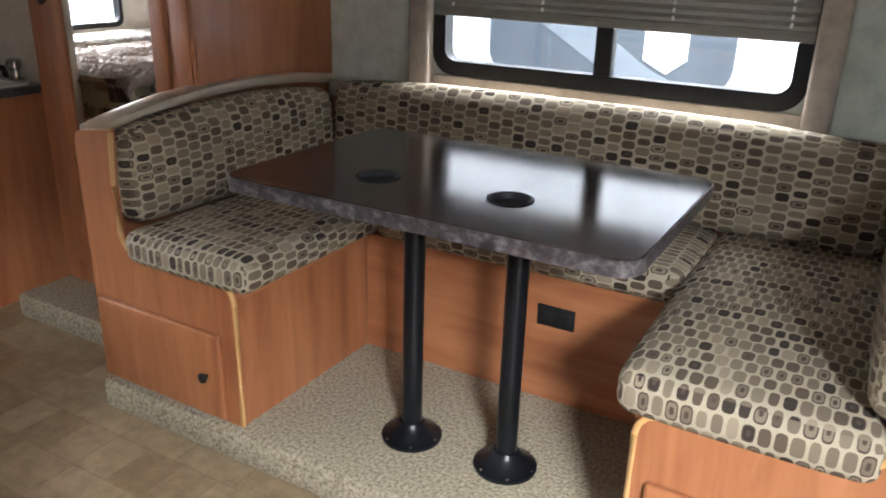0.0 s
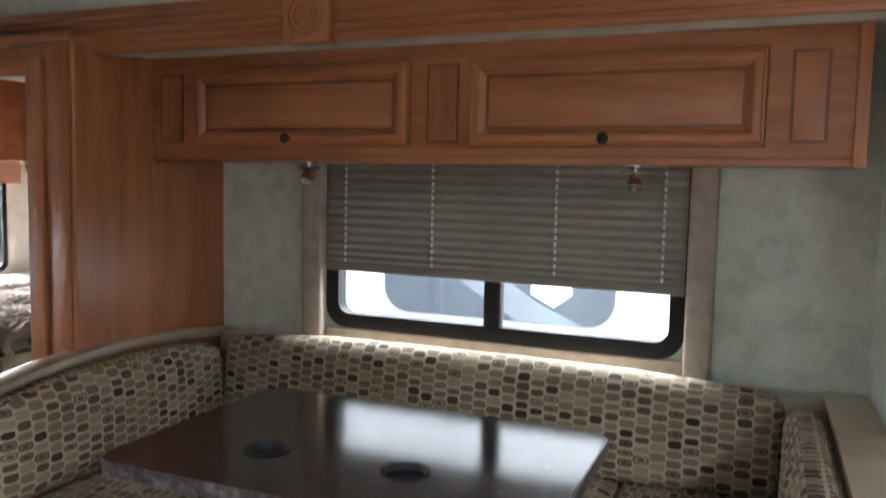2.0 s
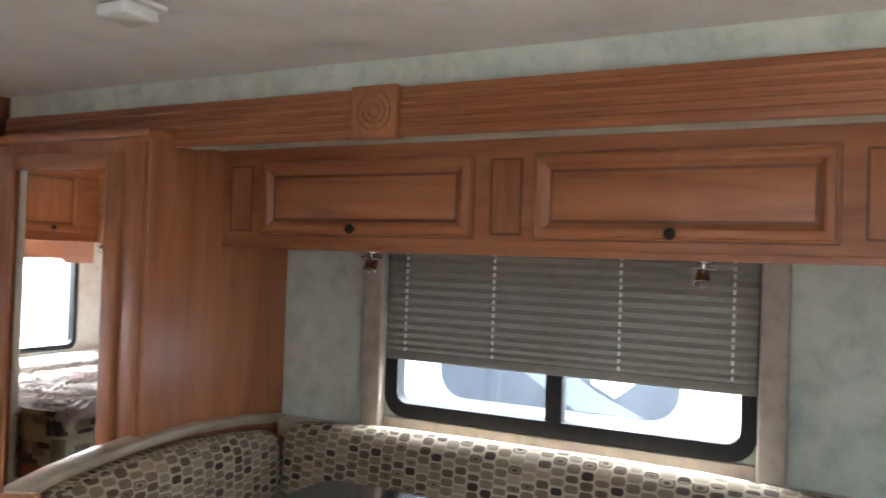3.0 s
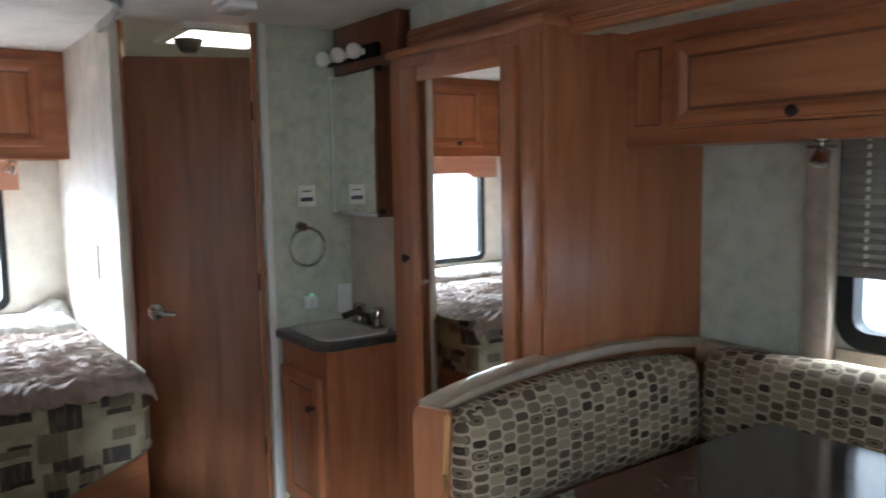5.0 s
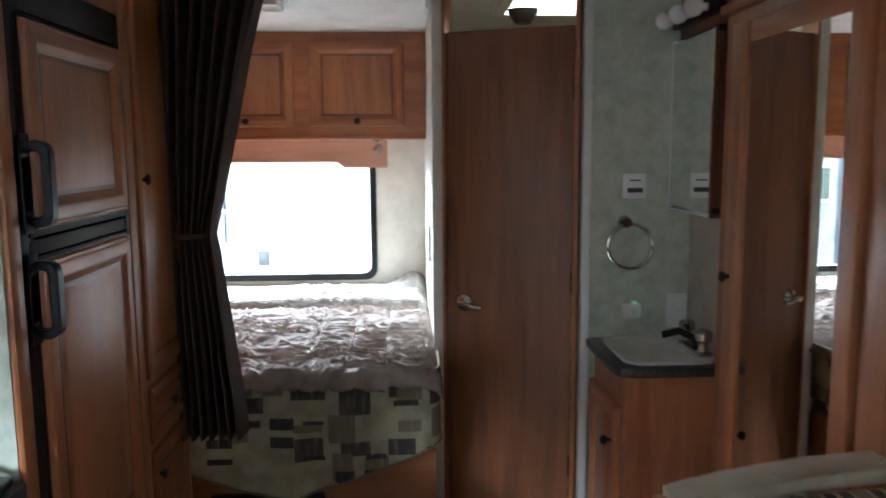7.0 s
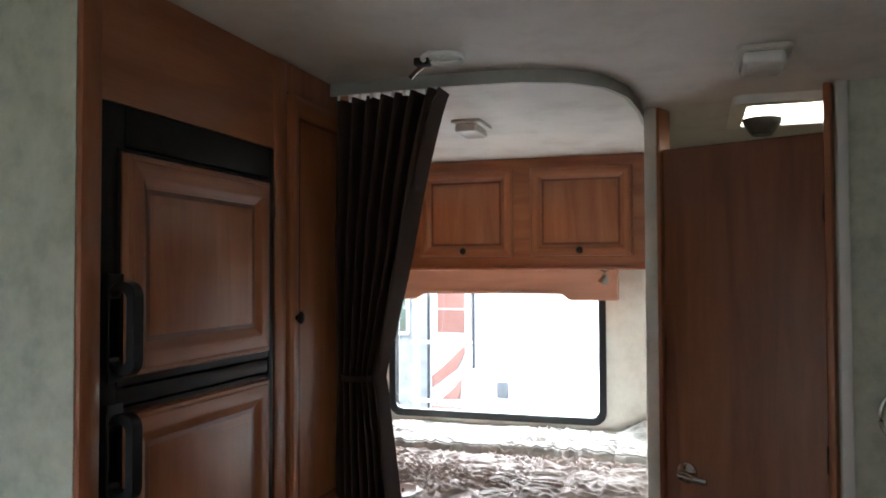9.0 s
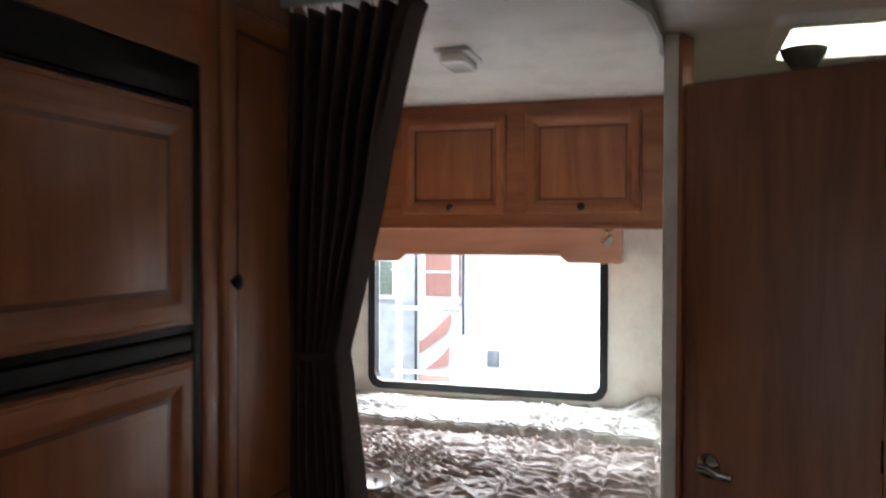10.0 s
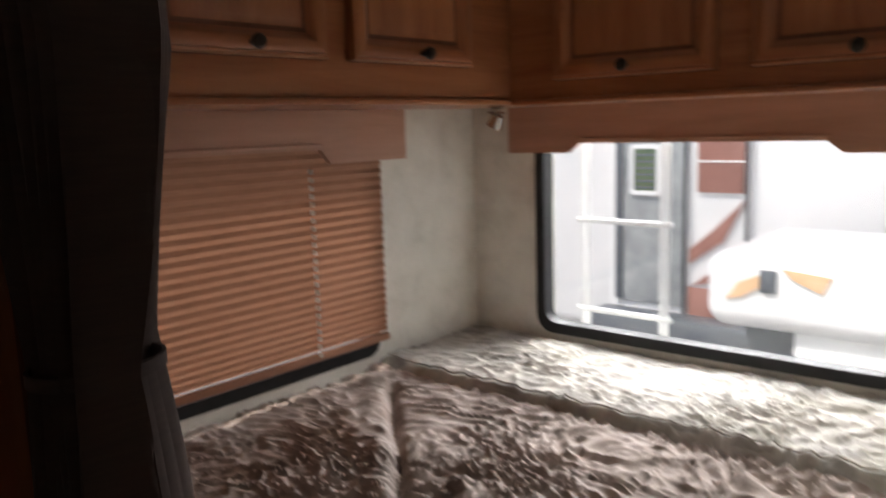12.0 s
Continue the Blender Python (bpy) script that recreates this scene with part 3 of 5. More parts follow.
# ---- dinette ----
def bench_panel(x_out, x_seat, x_front, flip):
    """Side profile of a bench: back post, seat curve, front edge."""
    s = -1 if flip else 1
    pts = [(x_out, 0.1), (x_out, 0.805)] + [(x_out + s * (0.03 - 0.03 * math.cos(radians(a))), 0.805 + 0.03 * math.sin(radians(a))) for a in (30, 60, 90)]
    pts += [(x_seat - s * 0.005, 0.85), (x_seat, 0.84), (x_seat - s * 0.012, 0.7)]
    pts += [(x_seat + s * (0.05 - 0.06 * math.cos(radians(a))), 0.575 - 0.06 * math.sin(radians(a))) for a in (0, 25, 50, 75, 90)]
    pts += [(x_front - s * 0.06, 0.505)] + [(x_front - s * 0.05 + s * 0.05 * math.sin(radians(a)), 0.455 + 0.05 * math.cos(radians(a))) for a in (15, 40, 65, 90)]
    pts += [(x_front, 0.1)]
    return pts


def cushion(x0, x1, y0, y1, z0, z1, r=0.035, sag=0.008):
    """A boxy foam cushion, puffed in the middle of its faces."""
    bm = box(x0, x1, y0, y1, z0, z1, r, 4)
    bmesh.ops.subdivide_edges(bm, edges=[e for e in bm.edges if e.calc_length() > 0.06], cuts=4, use_grid_fill=True)
    c = Vector(((x0 + x1) / 2, (y0 + y1) / 2, (z0 + z1) / 2))
    h = Vector(((x1 - x0) / 2, (y1 - y0) / 2, (z1 - z0) / 2))
    for v in bm.verts:
        d = v.co - c
        k = [abs(d[i]) / h[i] for i in range(3)]
        for i in range(3):
            if k[i] > 0.97:
                j, l = [q for q in range(3) if q != i]
                v.co[i] += math.copysign(sag * (1 - k[j] ** 4) * (1 - k[l] ** 4), d[i])
        v.co += 0.003 * noise.noise_vector(v.co * 7)
    return bm


PY = 1.455  # front of the bench ends
benchL = thing("dinette_bench", (-1.58, 2.0, 0.1), "cherry laminate dinette bench base with storage door", "bench", "dinette benches")
outl = bench_panel(-1.855, -1.71, -1.315, False)
part("end_panel", prism(outl, "y", PY + 0.003, PY + 0.02), wood_z, benchL)
part("edge_band", sweep([(x, PY + 0.005, z) for x, z in outl[5:]], 0.0068, 8), wood_edge, benchL, "pale maple edge band")
part("inner_panel", box(-1.335, -1.315, PY + 0.021, 2.03, 0.1, 0.47), wood_z, benchL)
part("seat_board", box(-1.84, -1.3, PY + 0.022, 2.5, 0.472, 0.487), wood_y, benchL)
part("outer_panel", box(-1.855, -1.838, PY + 0.021, 2.5, 0.1, 0.8), wood_z, benchL)
part("door", turned(box(-1.828, -1.362, 0.112, 0.362, 0.0, 0.019, 0.008, 3), facing_minus_y(PY + 0.002)), wood_z, benchL)
knob(benchL, facing_minus_y(PY + 0.002), -1.413, 0.236, 0.018)

# arched vinyl cap over the back
cap_pts = [(1.478, 0.842), (1.52, 0.853), (1.58, 0.866), (1.72, 0.888), (1.9, 0.902), (2.08, 0.905), (2.3, 0.893), (2.5, 0.868)]


def cap_board(name, x0, x1, pts, parent):
    out = [(y, z) for y, z in pts] + [(y, z - 0.03) for y, z in reversed(pts)]
    return part(name, prism(out, "x", x0, x1, 0.008), vinyl_cap, parent, "taupe vinyl cap")


cap_board("back_cap", -1.86, -1.775, cap_pts, benchL)

solid("seat_cushion", cushion(-1.7, -1.262, 1.445, 2.42, 0.488, 0.585), cloth, "tan and brown tablet-pattern seat cushion on the bench", "cushion", group="dinette cushions", uv="seat")
bm = cushion(-1.775, -1.665, 1.485, 2.36, 0.588, 0.828, 0.04)
for v in bm.verts:
    t = (v.co.y - 1.47) / 0.93
    v.co.z += (v.co.z - 0.588) / 0.262 * (0.04 * math.sin(math.pi * min(1, t * 0.95)) + 0.003)
    v.co.x += (v.co.z - 0.588) * -0.06
solid("back_cushion", bm, cloth, "tan and brown tablet-pattern back cushion with an arched top", "cushion", group="dinette cushions", uv=True)

# rear bench under the window
benchB = thing("dinette_bench", (-0.8, 2.25, 0.1), "cherry laminate rear bench base below the window", "bench", "dinette benches")
part("front_panel", box(-1.313, -0.295, 2.03, 2.05, 0.1, 0.47), wood_x, benchB)
part("seat_board", box(-1.298, -0.3, 2.015, 2.5, 0.472, 0.487), wood_x, benchB)
part("back_ledge", box(-1.77, 0.17, 2.44, 2.518, 0.8, 0.862, 0.006), vinyl_cap, benchB, "taupe vinyl ledge")
part("back_board", box(-1.835, 0.17, 2.5, 2.518, 0.1, 0.798), wood_x, benchB)
outp = thing("floor_outlet_plate", (-0.675, 2.028, 0.32), "black plastic outlet plate on the bench front", "outlet")
part("plate", box(-0.73, -0.62, 2.022, 2.029, 0.333, 0.395, 0.003), black_plastic, outp)
for dx in (-0.026, 0.026):
    part("socket", box(-0.675 + dx - 0.016, -0.675 + dx + 0.016, 2.0195, 2.023, 0.347, 0.381, 0.0015), black_plastic, outp)
solid("seat_cushion", cushion(-1.258, -0.342, 1.985, 2.42, 0.488, 0.582), cloth, "tablet-pattern seat cushion on the rear bench", "cushion", group="dinette cushions", uv=True)
bm = cushion(-1.7, 0.068, 2.335, 2.45, 0.588, 0.885, 0.045)
for v in bm.verts:
    v.co.y += (v.co.z - 0.588) * 0.13
    t = abs((v.co.x + 0.8) / 0.86)
    v.co.z -= (v.co.z - 0.588) / 0.3 * 0.02 * t ** 3
solid("back_cushion", bm, cloth, "long tablet-pattern back cushion below the window", "cushion", group="dinette cushions", uv=True)

# bench nearest the entry
benchR = thing("dinette_bench", (0.0, 2.0, 0.1), "cherry laminate dinette bench base with rounded end", "bench", "dinette benches")
outr = bench_panel(0.27, 0.115, -0.29, True)
part("end_panel", prism(outr, "y", PY + 0.003, PY + 0.02), wood_z, benchR)
part("edge_band", sweep([(x, PY + 0.005, z) for x, z in outr[5:]], 0.0068, 8), wood_edge, benchR, "pale maple edge band")
part("inner_panel", box(-0.292, -0.272, PY + 0.021, 2.028, 0.1, 0.47), wood_z, benchR)
part("seat_board", box(-0.297, 0.26, PY + 0.022, 2.5, 0.472, 0.487), wood_y, benchR)
part("outer_panel", box(0.255, 0.27, PY + 0.021, 2.5, 0.1, 0.8), wood_z, benchR)
part("door", turned(box(-0.255, 0.21, 0.112, 0.362, 0.0, 0.019, 0.008, 3), facing_minus_y(PY + 0.002)), wood_z, benchR)
cap_board("back_cap", 0.168, 0.272, [(1.475, 0.838), (1.6, 0.85), (1.8, 0.868), (2.05, 0.88), (2.3, 0.88), (2.5, 0.872)], benchR)
solid("seat_cushion", cushion(-0.338, 0.12, 1.445, 2.42, 0.488, 0.59), cloth, "tablet-pattern seat cushion on the bench by the entry", "cushion", group="dinette cushions", uv="seat")
bm = cushion(0.07, 0.165, 1.485, 2.33, 0.592, 0.855, 0.04)
for v in bm.verts:
    v.co.z += (v.co.z - 0.592) / 0.263 * 0.015 * (v.co.y - 1.485)
solid("back_cushion", bm, cloth, "tablet-pattern back cushion on the bench by the entry", "cushion", group="dinette cushions", uv=True)

# pedestal table
table = thing("dinette_table", (-0.8, 1.75, 0.1), "espresso laminate dinette table on two black posts", "table")
CUPS = ((-1.005, 1.643), (-0.668, 1.656))


def holed_slab(outline, holes, radius, z0, z1, n=32):
    """A slab with round holes through it."""
    bm = bmesh.new()
    loops = [outline] + [[(x + radius * math.cos(2 * math.pi * k / n), y + radius * math.sin(2 * math.pi * k / n)) for k in range(n)] for x, y in holes]
    for z in (z0, z1):
        edges = []
        for lp in loops:
            vs = [bm.verts.new((x, y, z)) for x, y in lp]
            edges += [bm.edges.new((vs[i], vs[(i + 1) % len(vs)])) for i in range(len(vs))]
        bmesh.ops.triangle_fill(bm, edges=edges, use_beauty=True, use_dissolve=False)
    for lp in loops:
        for i, (x, y) in enumerate(lp):
            x2, y2 = lp[(i + 1) % len(lp)]
            bm.faces.new([bm.verts.new(c) for c in ((x, y, z0), (x2, y2, z0), (x2, y2, z1), (x, y, z1))])
    bmesh.ops.remove_doubles(bm, verts=bm.verts[:], dist=1e-5)
    bmesh.ops.recalc_face_normals(bm, faces=bm.faces[:])
    return bm


part("tabletop", holed_slab(rounded(-1.31, -0.322, 1.44, 2.095, 0.05), CUPS, 0.046, 0.7985, 0.801), table_top, table)
part("table_edge", holed_slab(rounded(-1.313, -0.319, 1.437, 2.098, 0.052), CUPS, 0.047, 0.766, 0.798), table_edge, table, "marbled grey-brown edge")
for cx, cy in CUPS:
    part("cup_holder", lathe([(0.0455, 0.79), (0.052, 0.801), (0.0525, 0.8035), (0.05, 0.805), (0.046, 0.804), (0.043, 0.796), (0.04, 0.74), (0.038, 0.735)], (cx, cy, 0), "z", 32), black_plastic, table, "black recessed cup holder")
for cx, cy in ((-0.917, 1.669), (-0.65, 1.684)):
    post = part("post", cyl((cx, cy, 0.115), (cx, cy, 0.768), 0.0265, 0.0265, 28), black_paint, table)
    part("top_flange", lathe([(0.07, 0.767), (0.07, 0.762), (0.032, 0.735)], (cx, cy, 0), "z", 28), black_paint, post)
    part("floor_flange", lathe([(0.08, 0.1), (0.08, 0.107), (0.072, 0.112), (0.042, 0.132), (0.032, 0.15), (0.029, 0.15)], (cx, cy, 0), "z", 32), black_paint, post)
    for a in range(6):
        part("screw", lathe([(0.005, 0), (0.004, 0.003)], (cx + 0.071 * math.cos(a * math.pi / 3), cy + 0.071 * math.sin(a * math.pi / 3), 0.11), "z", 8), steel, post)

# overhead cabinet over the window
ohc = thing("overhead_cabinet", (-0.8, 2.34, 1.47), "long cherry overhead cabinet with two raised-panel doors", "cabinet")
part("body", box(-1.808, 0.2, 2.172, 2.519, 1.462, 1.774), wood_x, ohc)
MY = facing_minus_y(2.172)
panel_door(ohc, MY, -1.64, -0.912, 1.503, 1.73, (-1.286, 1.523), 0.044)
panel_door(ohc, MY, -0.733, -0.01, 1.503, 1.73, (-0.375, 1.521), 0.044)
for u0, u1 in ((-1.78, -1.69), (-0.862, -0.77), (0.04, 0.12)):
    # darker colour imitates the shade in the inset's groove
    part("inset_groove", turned(box(u0, u1, 1.512, 1.722, 0, 0.002), MY), wood_shade, ohc)
    part("inset_field", turned(box(u0 + 0.006, u1 - 0.006, 1.518, 1.716, 0, 0.005, 0.002), MY), wood_z, ohc)
part("end_stile", box(0.172, 0.2, 2.159, 2.171, 1.457, 1.774, 0.003), wood_z, ohc)
part("bottom_rail", box(-1.808, 0.171, 2.1635, 2.1715, 1.458, 1.478, 0.003), wood_x, ohc)


def reading_light(at, s=1.0):
    """A swivelling chrome spot on a small round base."""
    x, y, z = at
    t = thing("reading_light", at, "small chrome swivel reading light under the cabinet", "lamp", "reading lights")
    part("base", lathe([(0.022, 0), (0.022, 0.006), (0.012, 0.01)], (x, y, z), "-z", 20), steel, t)
    part("stem", cyl((x, y, z - 0.008), (x, y, z - 0.028), 0.005), steel, t)
    part("crossbar", cyl((x - 0.035, y, z - 0.02), (x + 0.035, y, z - 0.02), 0.004), steel, t)
    part("head", turned(lathe([(0.008, -0.02), (0.016, -0.016), (0.018, 0.0), (0.022, 0.02), (0.019, 0.021), (0.016, 0.01)], (0, 0, 0), "z", 20), Matrix.Translation((x, y, z - 0.042)) @ Matrix.Rotation(radians(150), 4, "X")), steel, t)


reading_light((-1.262, 2.215, 1.461))
reading_light((-0.317, 2.28, 1.461))

# dinette window
win = thing("window_1", (-0.78, 2.55, 0.9), "black-framed sliding window beside the dinette", "window", kind="structure")
part("window_frame", ring(rounded(-1.372, -0.195, 0.91, 1.53, 0.075), rounded(-1.325, -0.24, 0.958, 1.49, 0.04), "y", 2.505, 2.56), black_plastic, win)
part("mullion", box(-0.805, -0.75, 2.51, 2.555, 0.95, 1.5, 0.004), black_plastic, win)
for x0, x1 in ((-1.33, -0.8), (-0.755, -0.235)):
    p = part("pane", box(x0, x1, 2.535, 2.54, 0.95, 1.5), glass, win)
    p.visible_shadow = False
for x0, x1 in ((-1.452, -1.372), (-0.195, -0.12)):
    part("padded_leg", box(x0, x1, 2.47, 2.519, 0.865, 1.468, 0.012, 3), trim_cloth, win, "taupe padded side trim")
part("sill_board", box(-1.37, -0.197, 2.5, 2.519, 0.863, 0.908, 0.003), trim_cloth, win)


def pleated(u0, u1, v0, v1, pitch=0.0105, depth=0.012, stack=0.14):
    """A pleated shade: sharp folds, closer together near the bottom rail."""
    bm = bmesh.new()
    rows, v, k = [], v1, 0
    while v > v0:
        d = depth if k % 2 else 0.0
        rows.append([bm.verts.new((u, v, d)) for u in (u0, u1)])
        t = max(0.0, min(1.0, (v - v0) / stack))
        v -= pitch * (0.66 + 0.34 * t)
        k += 1
    for a, c in zip(rows, rows[1:]):
        bm.faces.new((a[0], a[1], c[1], c[0]))
    return bm


shade = thing("pleated_shade", (-0.78, 2.49, 1.1), "grey-taupe pleated window shade drawn half down", "blind")
tilt = Matrix.Translation((-0.78, 0, 1.106)) @ Matrix.Rotation(radians(0.3), 4, "Y") @ Matrix.Translation((0.78, 0, -1.106))
part("pleats", turned(turned(pleated(-1.366, -0.2, 1.116, 1.5, 0.0148, 0.007, 0.12), facing_minus_y(2.5)), tilt), blind_grey, shade)
part("bottom_rail", turned(box(-1.368, -0.198, 2.4935, 2.503, 1.101, 1.131, 0.004), tilt), blind_grey, shade)
for x in (-1.288, -0.975, -0.575, -0.262):
    for k in range(16):
        z = 1.47 - k * 0.0215
        part("cord_link", cyl((x, 2.4875, z), (x, 2.4855, z - 0.0115), 0.0042, None, 6), white_plastic, shade)

# ---- wardrobe ----
wd = thing("wardrobe", (-2.2, 2.18, 0.1), "tall cherry wardrobe with a mirrored door", "wardrobe")
part("body", box(-2.565, -1.812, 1.862, 2.519, 0.1, 1.772), wood_z, wd)
part("crown", prism([(-2.58, 1.842), (-1.8, 1.842), (-1.8, 1.974), (-2.58, 1.974)], "z", 1.7725, 1.799, 0.008), wood_x, wd)
MW = facing_minus_y(1.862)
AJAR = Matrix.Translation((-1.915, 1.858, 0)) @ Matrix.Rotation(radians(0.6), 4, "Z") @ Matrix.Translation((1.915, -1.858, 0))
MD = AJAR @ MW
door = part("door", turned(box(-2.48, -1.92, 0.205, 1.73, 0, 0.004), MD), wood_z, wd)
for u0, u1 in ((-2.485, -2.388), (-1.975, -1.917)):
    stile = part("stile", turned(box(u0, u1, 0.2, 1.735, 0.0015, 0.02, 0.005), MD), wood_z, door)
for u in (-2.415, -2.403, -2.391):
    part("bead", turned(cyl((u, 0.262, 0.0195), (u, 1.682, 0.0195), 0.003, None, 8), MD), wood_z, door)
part("rail", turned(box(-2.388, -1.974, 1.683, 1.7335, 0, 0.019, 0.005), MD), wood_x, door)
part("rail", turned(box(-2.388, -1.974, 0.2, 0.26, 0, 0.019, 0.005), MD), wood_x, door)
part("mirror", turned(box(-2.392, -1.97, 0.255, 1.688, 0.004, 0.0165), MD), mirror, door, "tall plain mirror")
knob(door, MD, -2.452, 1.115, 0.02)
part("stile", turned(box(-1.905, -1.825, 0.15, 1.76, 0, 0.006, 0.002), MW), wood_z, wd)
part("corner_bead", cyl((-1.813, 1.863, 0.1), (-1.813, 1.863, 1.772), 0.007, None, 12), wood_z, wd)

# ---- vanity niche ----
van = thing("vanity_cabinet", (-2.9, 1.83, 0.0), "small cherry bathroom vanity cabinet with raised-panel door", "cabinet")
part("body", box(-3.123, -2.742, 1.668, 1.983, 0.0, 0.767), wood_z, van)
panel_door(van, facing_minus_y(1.668), -3.1, -2.782, 0.14, 0.66, (-2.805, 0.555))
solid("vanity_countertop", prism([(-3.123, 1.632), (-2.775, 1.636), (-2.74, 1.652), (-2.726, 1.69), (-2.726, 1.984), (-3.123, 1.984)], "z", 0.767, 0.797, 0.006), granite, "dark speckled laminate vanity countertop", "countertop")
sink = thing("bath_sink", (-2.9, 1.83, 0.79), "ivory drop-in rectangular bath sink", "sink")
so, si = rounded(-3.1, -2.76, 1.675, 1.96, 0.06), rounded(-3.08, -2.78, 1.7, 1.905, 0.05)
part("rim", ring(so, si, "z", 0.794, 0.806), porcelain, sink)
part("basin", ring(si, rounded(-3.04, -2.815, 1.73, 1.87, 0.04), "z", 0.797, 0.8), porcelain, sink)
part("basin_floor", prism(rounded(-3.06, -2.795, 1.715, 1.885, 0.05), "z", 0.7975, 0.7985), porcelain, sink)
fau = thing("bath_faucet", (-2.890, 1.935, 0.8), "small chrome two-handle bath faucet with a dark spout", "faucet")
part("deck", box(-2.990, -2.800, 1.905, 1.95, 0.805, 0.82, 0.007), steel, fau)
part("spout", sweep([(-2.895, 1.93, 0.818), (-2.898, 1.925, 0.845), (-2.910, 1.88, 0.865), (-2.920, 1.83, 0.85)], 0.012), bronze, fau)
for x in (-2.965, -2.825):
    part("handle", lathe([(0.016, 0.8), (0.014, 0.83), (0.025, 0.84), (0.027, 0.862), (0.018, 0.872)], (x, 1.927, 0.015), "z", 12), steel, fau, "clear chrome-based knob")

med = thing("medicine_cabinet", (-2.96, 1.95, 1.23), "mirrored medicine cabinet with dark wood sides", "cabinet")
part("body", box(-3.122, -2.752, 1.928, 1.984, 1.233, 1.78), med_wood, med)
part("door_edge", box(-3.122, -2.758, 1.9245, 1.9275, 1.233, 1.782), black_plastic, med, "black mirror edge")
part("mirror_door", box(-3.111, -2.762, 1.904, 1.924, 1.24, 1.776, 0.009, 1), mirror, med, "bevelled mirror door")
for x0, x1, z0, z1 in ((-2.761, -2.754, 1.233, 1.782),):
    part("frame_strip", box(x0, x1, 1.902, 1.9275, z0, z1, 0.002), med_wood, med, "brown wood edge strip")
# pale strips imitate the light on the mirror's left and lower edges
for x0, x1, z0, z1 in ((-3.117, -3.1115, 1.235, 1.78), (-3.1115, -2.762, 1.234, 1.2395)):
    part("bevel_light_strip", box(x0, x1, 1.903, 1.9275, z0, z1, 0.001), lens_glass, med, "pale strip imitating the light on the mirror's bevel")
for z in (1.245, 1.76):
    part("hinge", box(-2.77, -2.746, 1.906, 1.93, z, z + 0.02, 0.002), bronze, med)
part("header_board", box(-3.122, -2.64, 1.93, 1.984, 1.784, CEIL - 0.002, 0.003), med_wood, med, "brown wood header board")
bar = thing("vanity_light", (-2.96, 1.92, 1.85), "black vanity light bar with round white bulbs", "lamp")
part("bar", box(-3.13, -2.75, 1.905, 1.929, 1.815, 1.865, 0.004), black_paint, bar)
for x in (-3.085, -2.96, -2.835):
    part("bulb", lathe([(0.012, 0), (0.012, 0.012), (0.024, 0.022), (0.03, 0.04), (0.026, 0.058), (0.013, 0.068), (0.002, 0.07)], (x, 1.905, 1.84), "-y", 20), bulb_glass, bar, "white globe bulb")

towel = thing("towel_ring", (-3.115, 1.76, 1.19), "chrome towel ring on the wall", "towel ring")
part("mount", lathe([(0.022, 0), (0.02, 0.008), (0.012, 0.014), (0.012, 0.035), (0.016, 0.04)], (-3.125, 1.76, 1.19), "x", 20), steel, towel)
part("ring", sweep([(-3.093, 1.772 + 0.075 * math.sin(a * math.pi / 20), 1.11 + 0.075 * math.cos(a * math.pi / 20)) for a in range(40)], 0.0065, 8, True), steel, towel)


def wall_plate(y, z, w, h, name, label, rows=0):
    t = thing(name, (-3.124, y, z), label, "wall plate")
    part("plate", box(-3.124, -3.118, y - w / 2, y + w / 2, z - h / 2, z + h / 2, 0.002), white_plastic, t)
    return t


lab = wall_plate(1.79, 1.31, 0.078, 0.082, "control_panel", "small white monitor panel with grey printing on the wall")
part("screen_strip", box(-3.118, -3.1165, 1.765, 1.818, 1.288, 1.304), tint_glass, lab, "grey printed band")
part("print_line", box(-3.118, -3.1168, 1.772, 1.81, 1.326, 1.331), tint_glass, lab)
sw = wall_plate(1.79, 0.885, 0.065, 0.05, "light_switch", "white double rocker light switch")
for dy in (-0.015, 0.015):
    part("rocker", box(-3.118, -3.114, 1.79 + dy - 0.011, 1.79 + dy + 0.011, 0.868, 0.902, 0.002), white_plastic, sw)
led, _, ledb = mat("green_indicator", 0.4, 0, (0.1, 0.6, 0.3))
ledb.inputs["Emission Color"].default_value = (0.1, 1.0, 0.45, 1)
ledb.inputs["Emission Strength"].default_value = 1.0
part("indicator", box(-3.118, -3.115, 1.795, 1.803, 0.9135, 0.9165), led, sw, "small green pilot light")
part("indicator_cover", box(-3.124, -3.118, 1.787, 1.811, 0.911, 0.919, 0.001), white_plastic, sw)
ol = wall_plate(1.945, 0.885, 0.07, 0.115, "wall_outlet", "white wall outlet by the vanity")
for dz in (-0.022, 0.022):
    part("socket", box(-3.118, -3.1155, 1.93, 1.96, 0.885 + dz - 0.015, 0.885 + dz + 0.015, 0.003), white_plastic, ol)

# ---- bath door, set at an angle between the bed wall and the vanity ----
DW = 0.453
SKEW = Matrix.Translation((-3.312, 1.172, 0)) @ Matrix.Rotation(math.atan2(-0.18, 0.416), 4, "Z")


def skewed(bm):
    return turned(bm, SKEW)


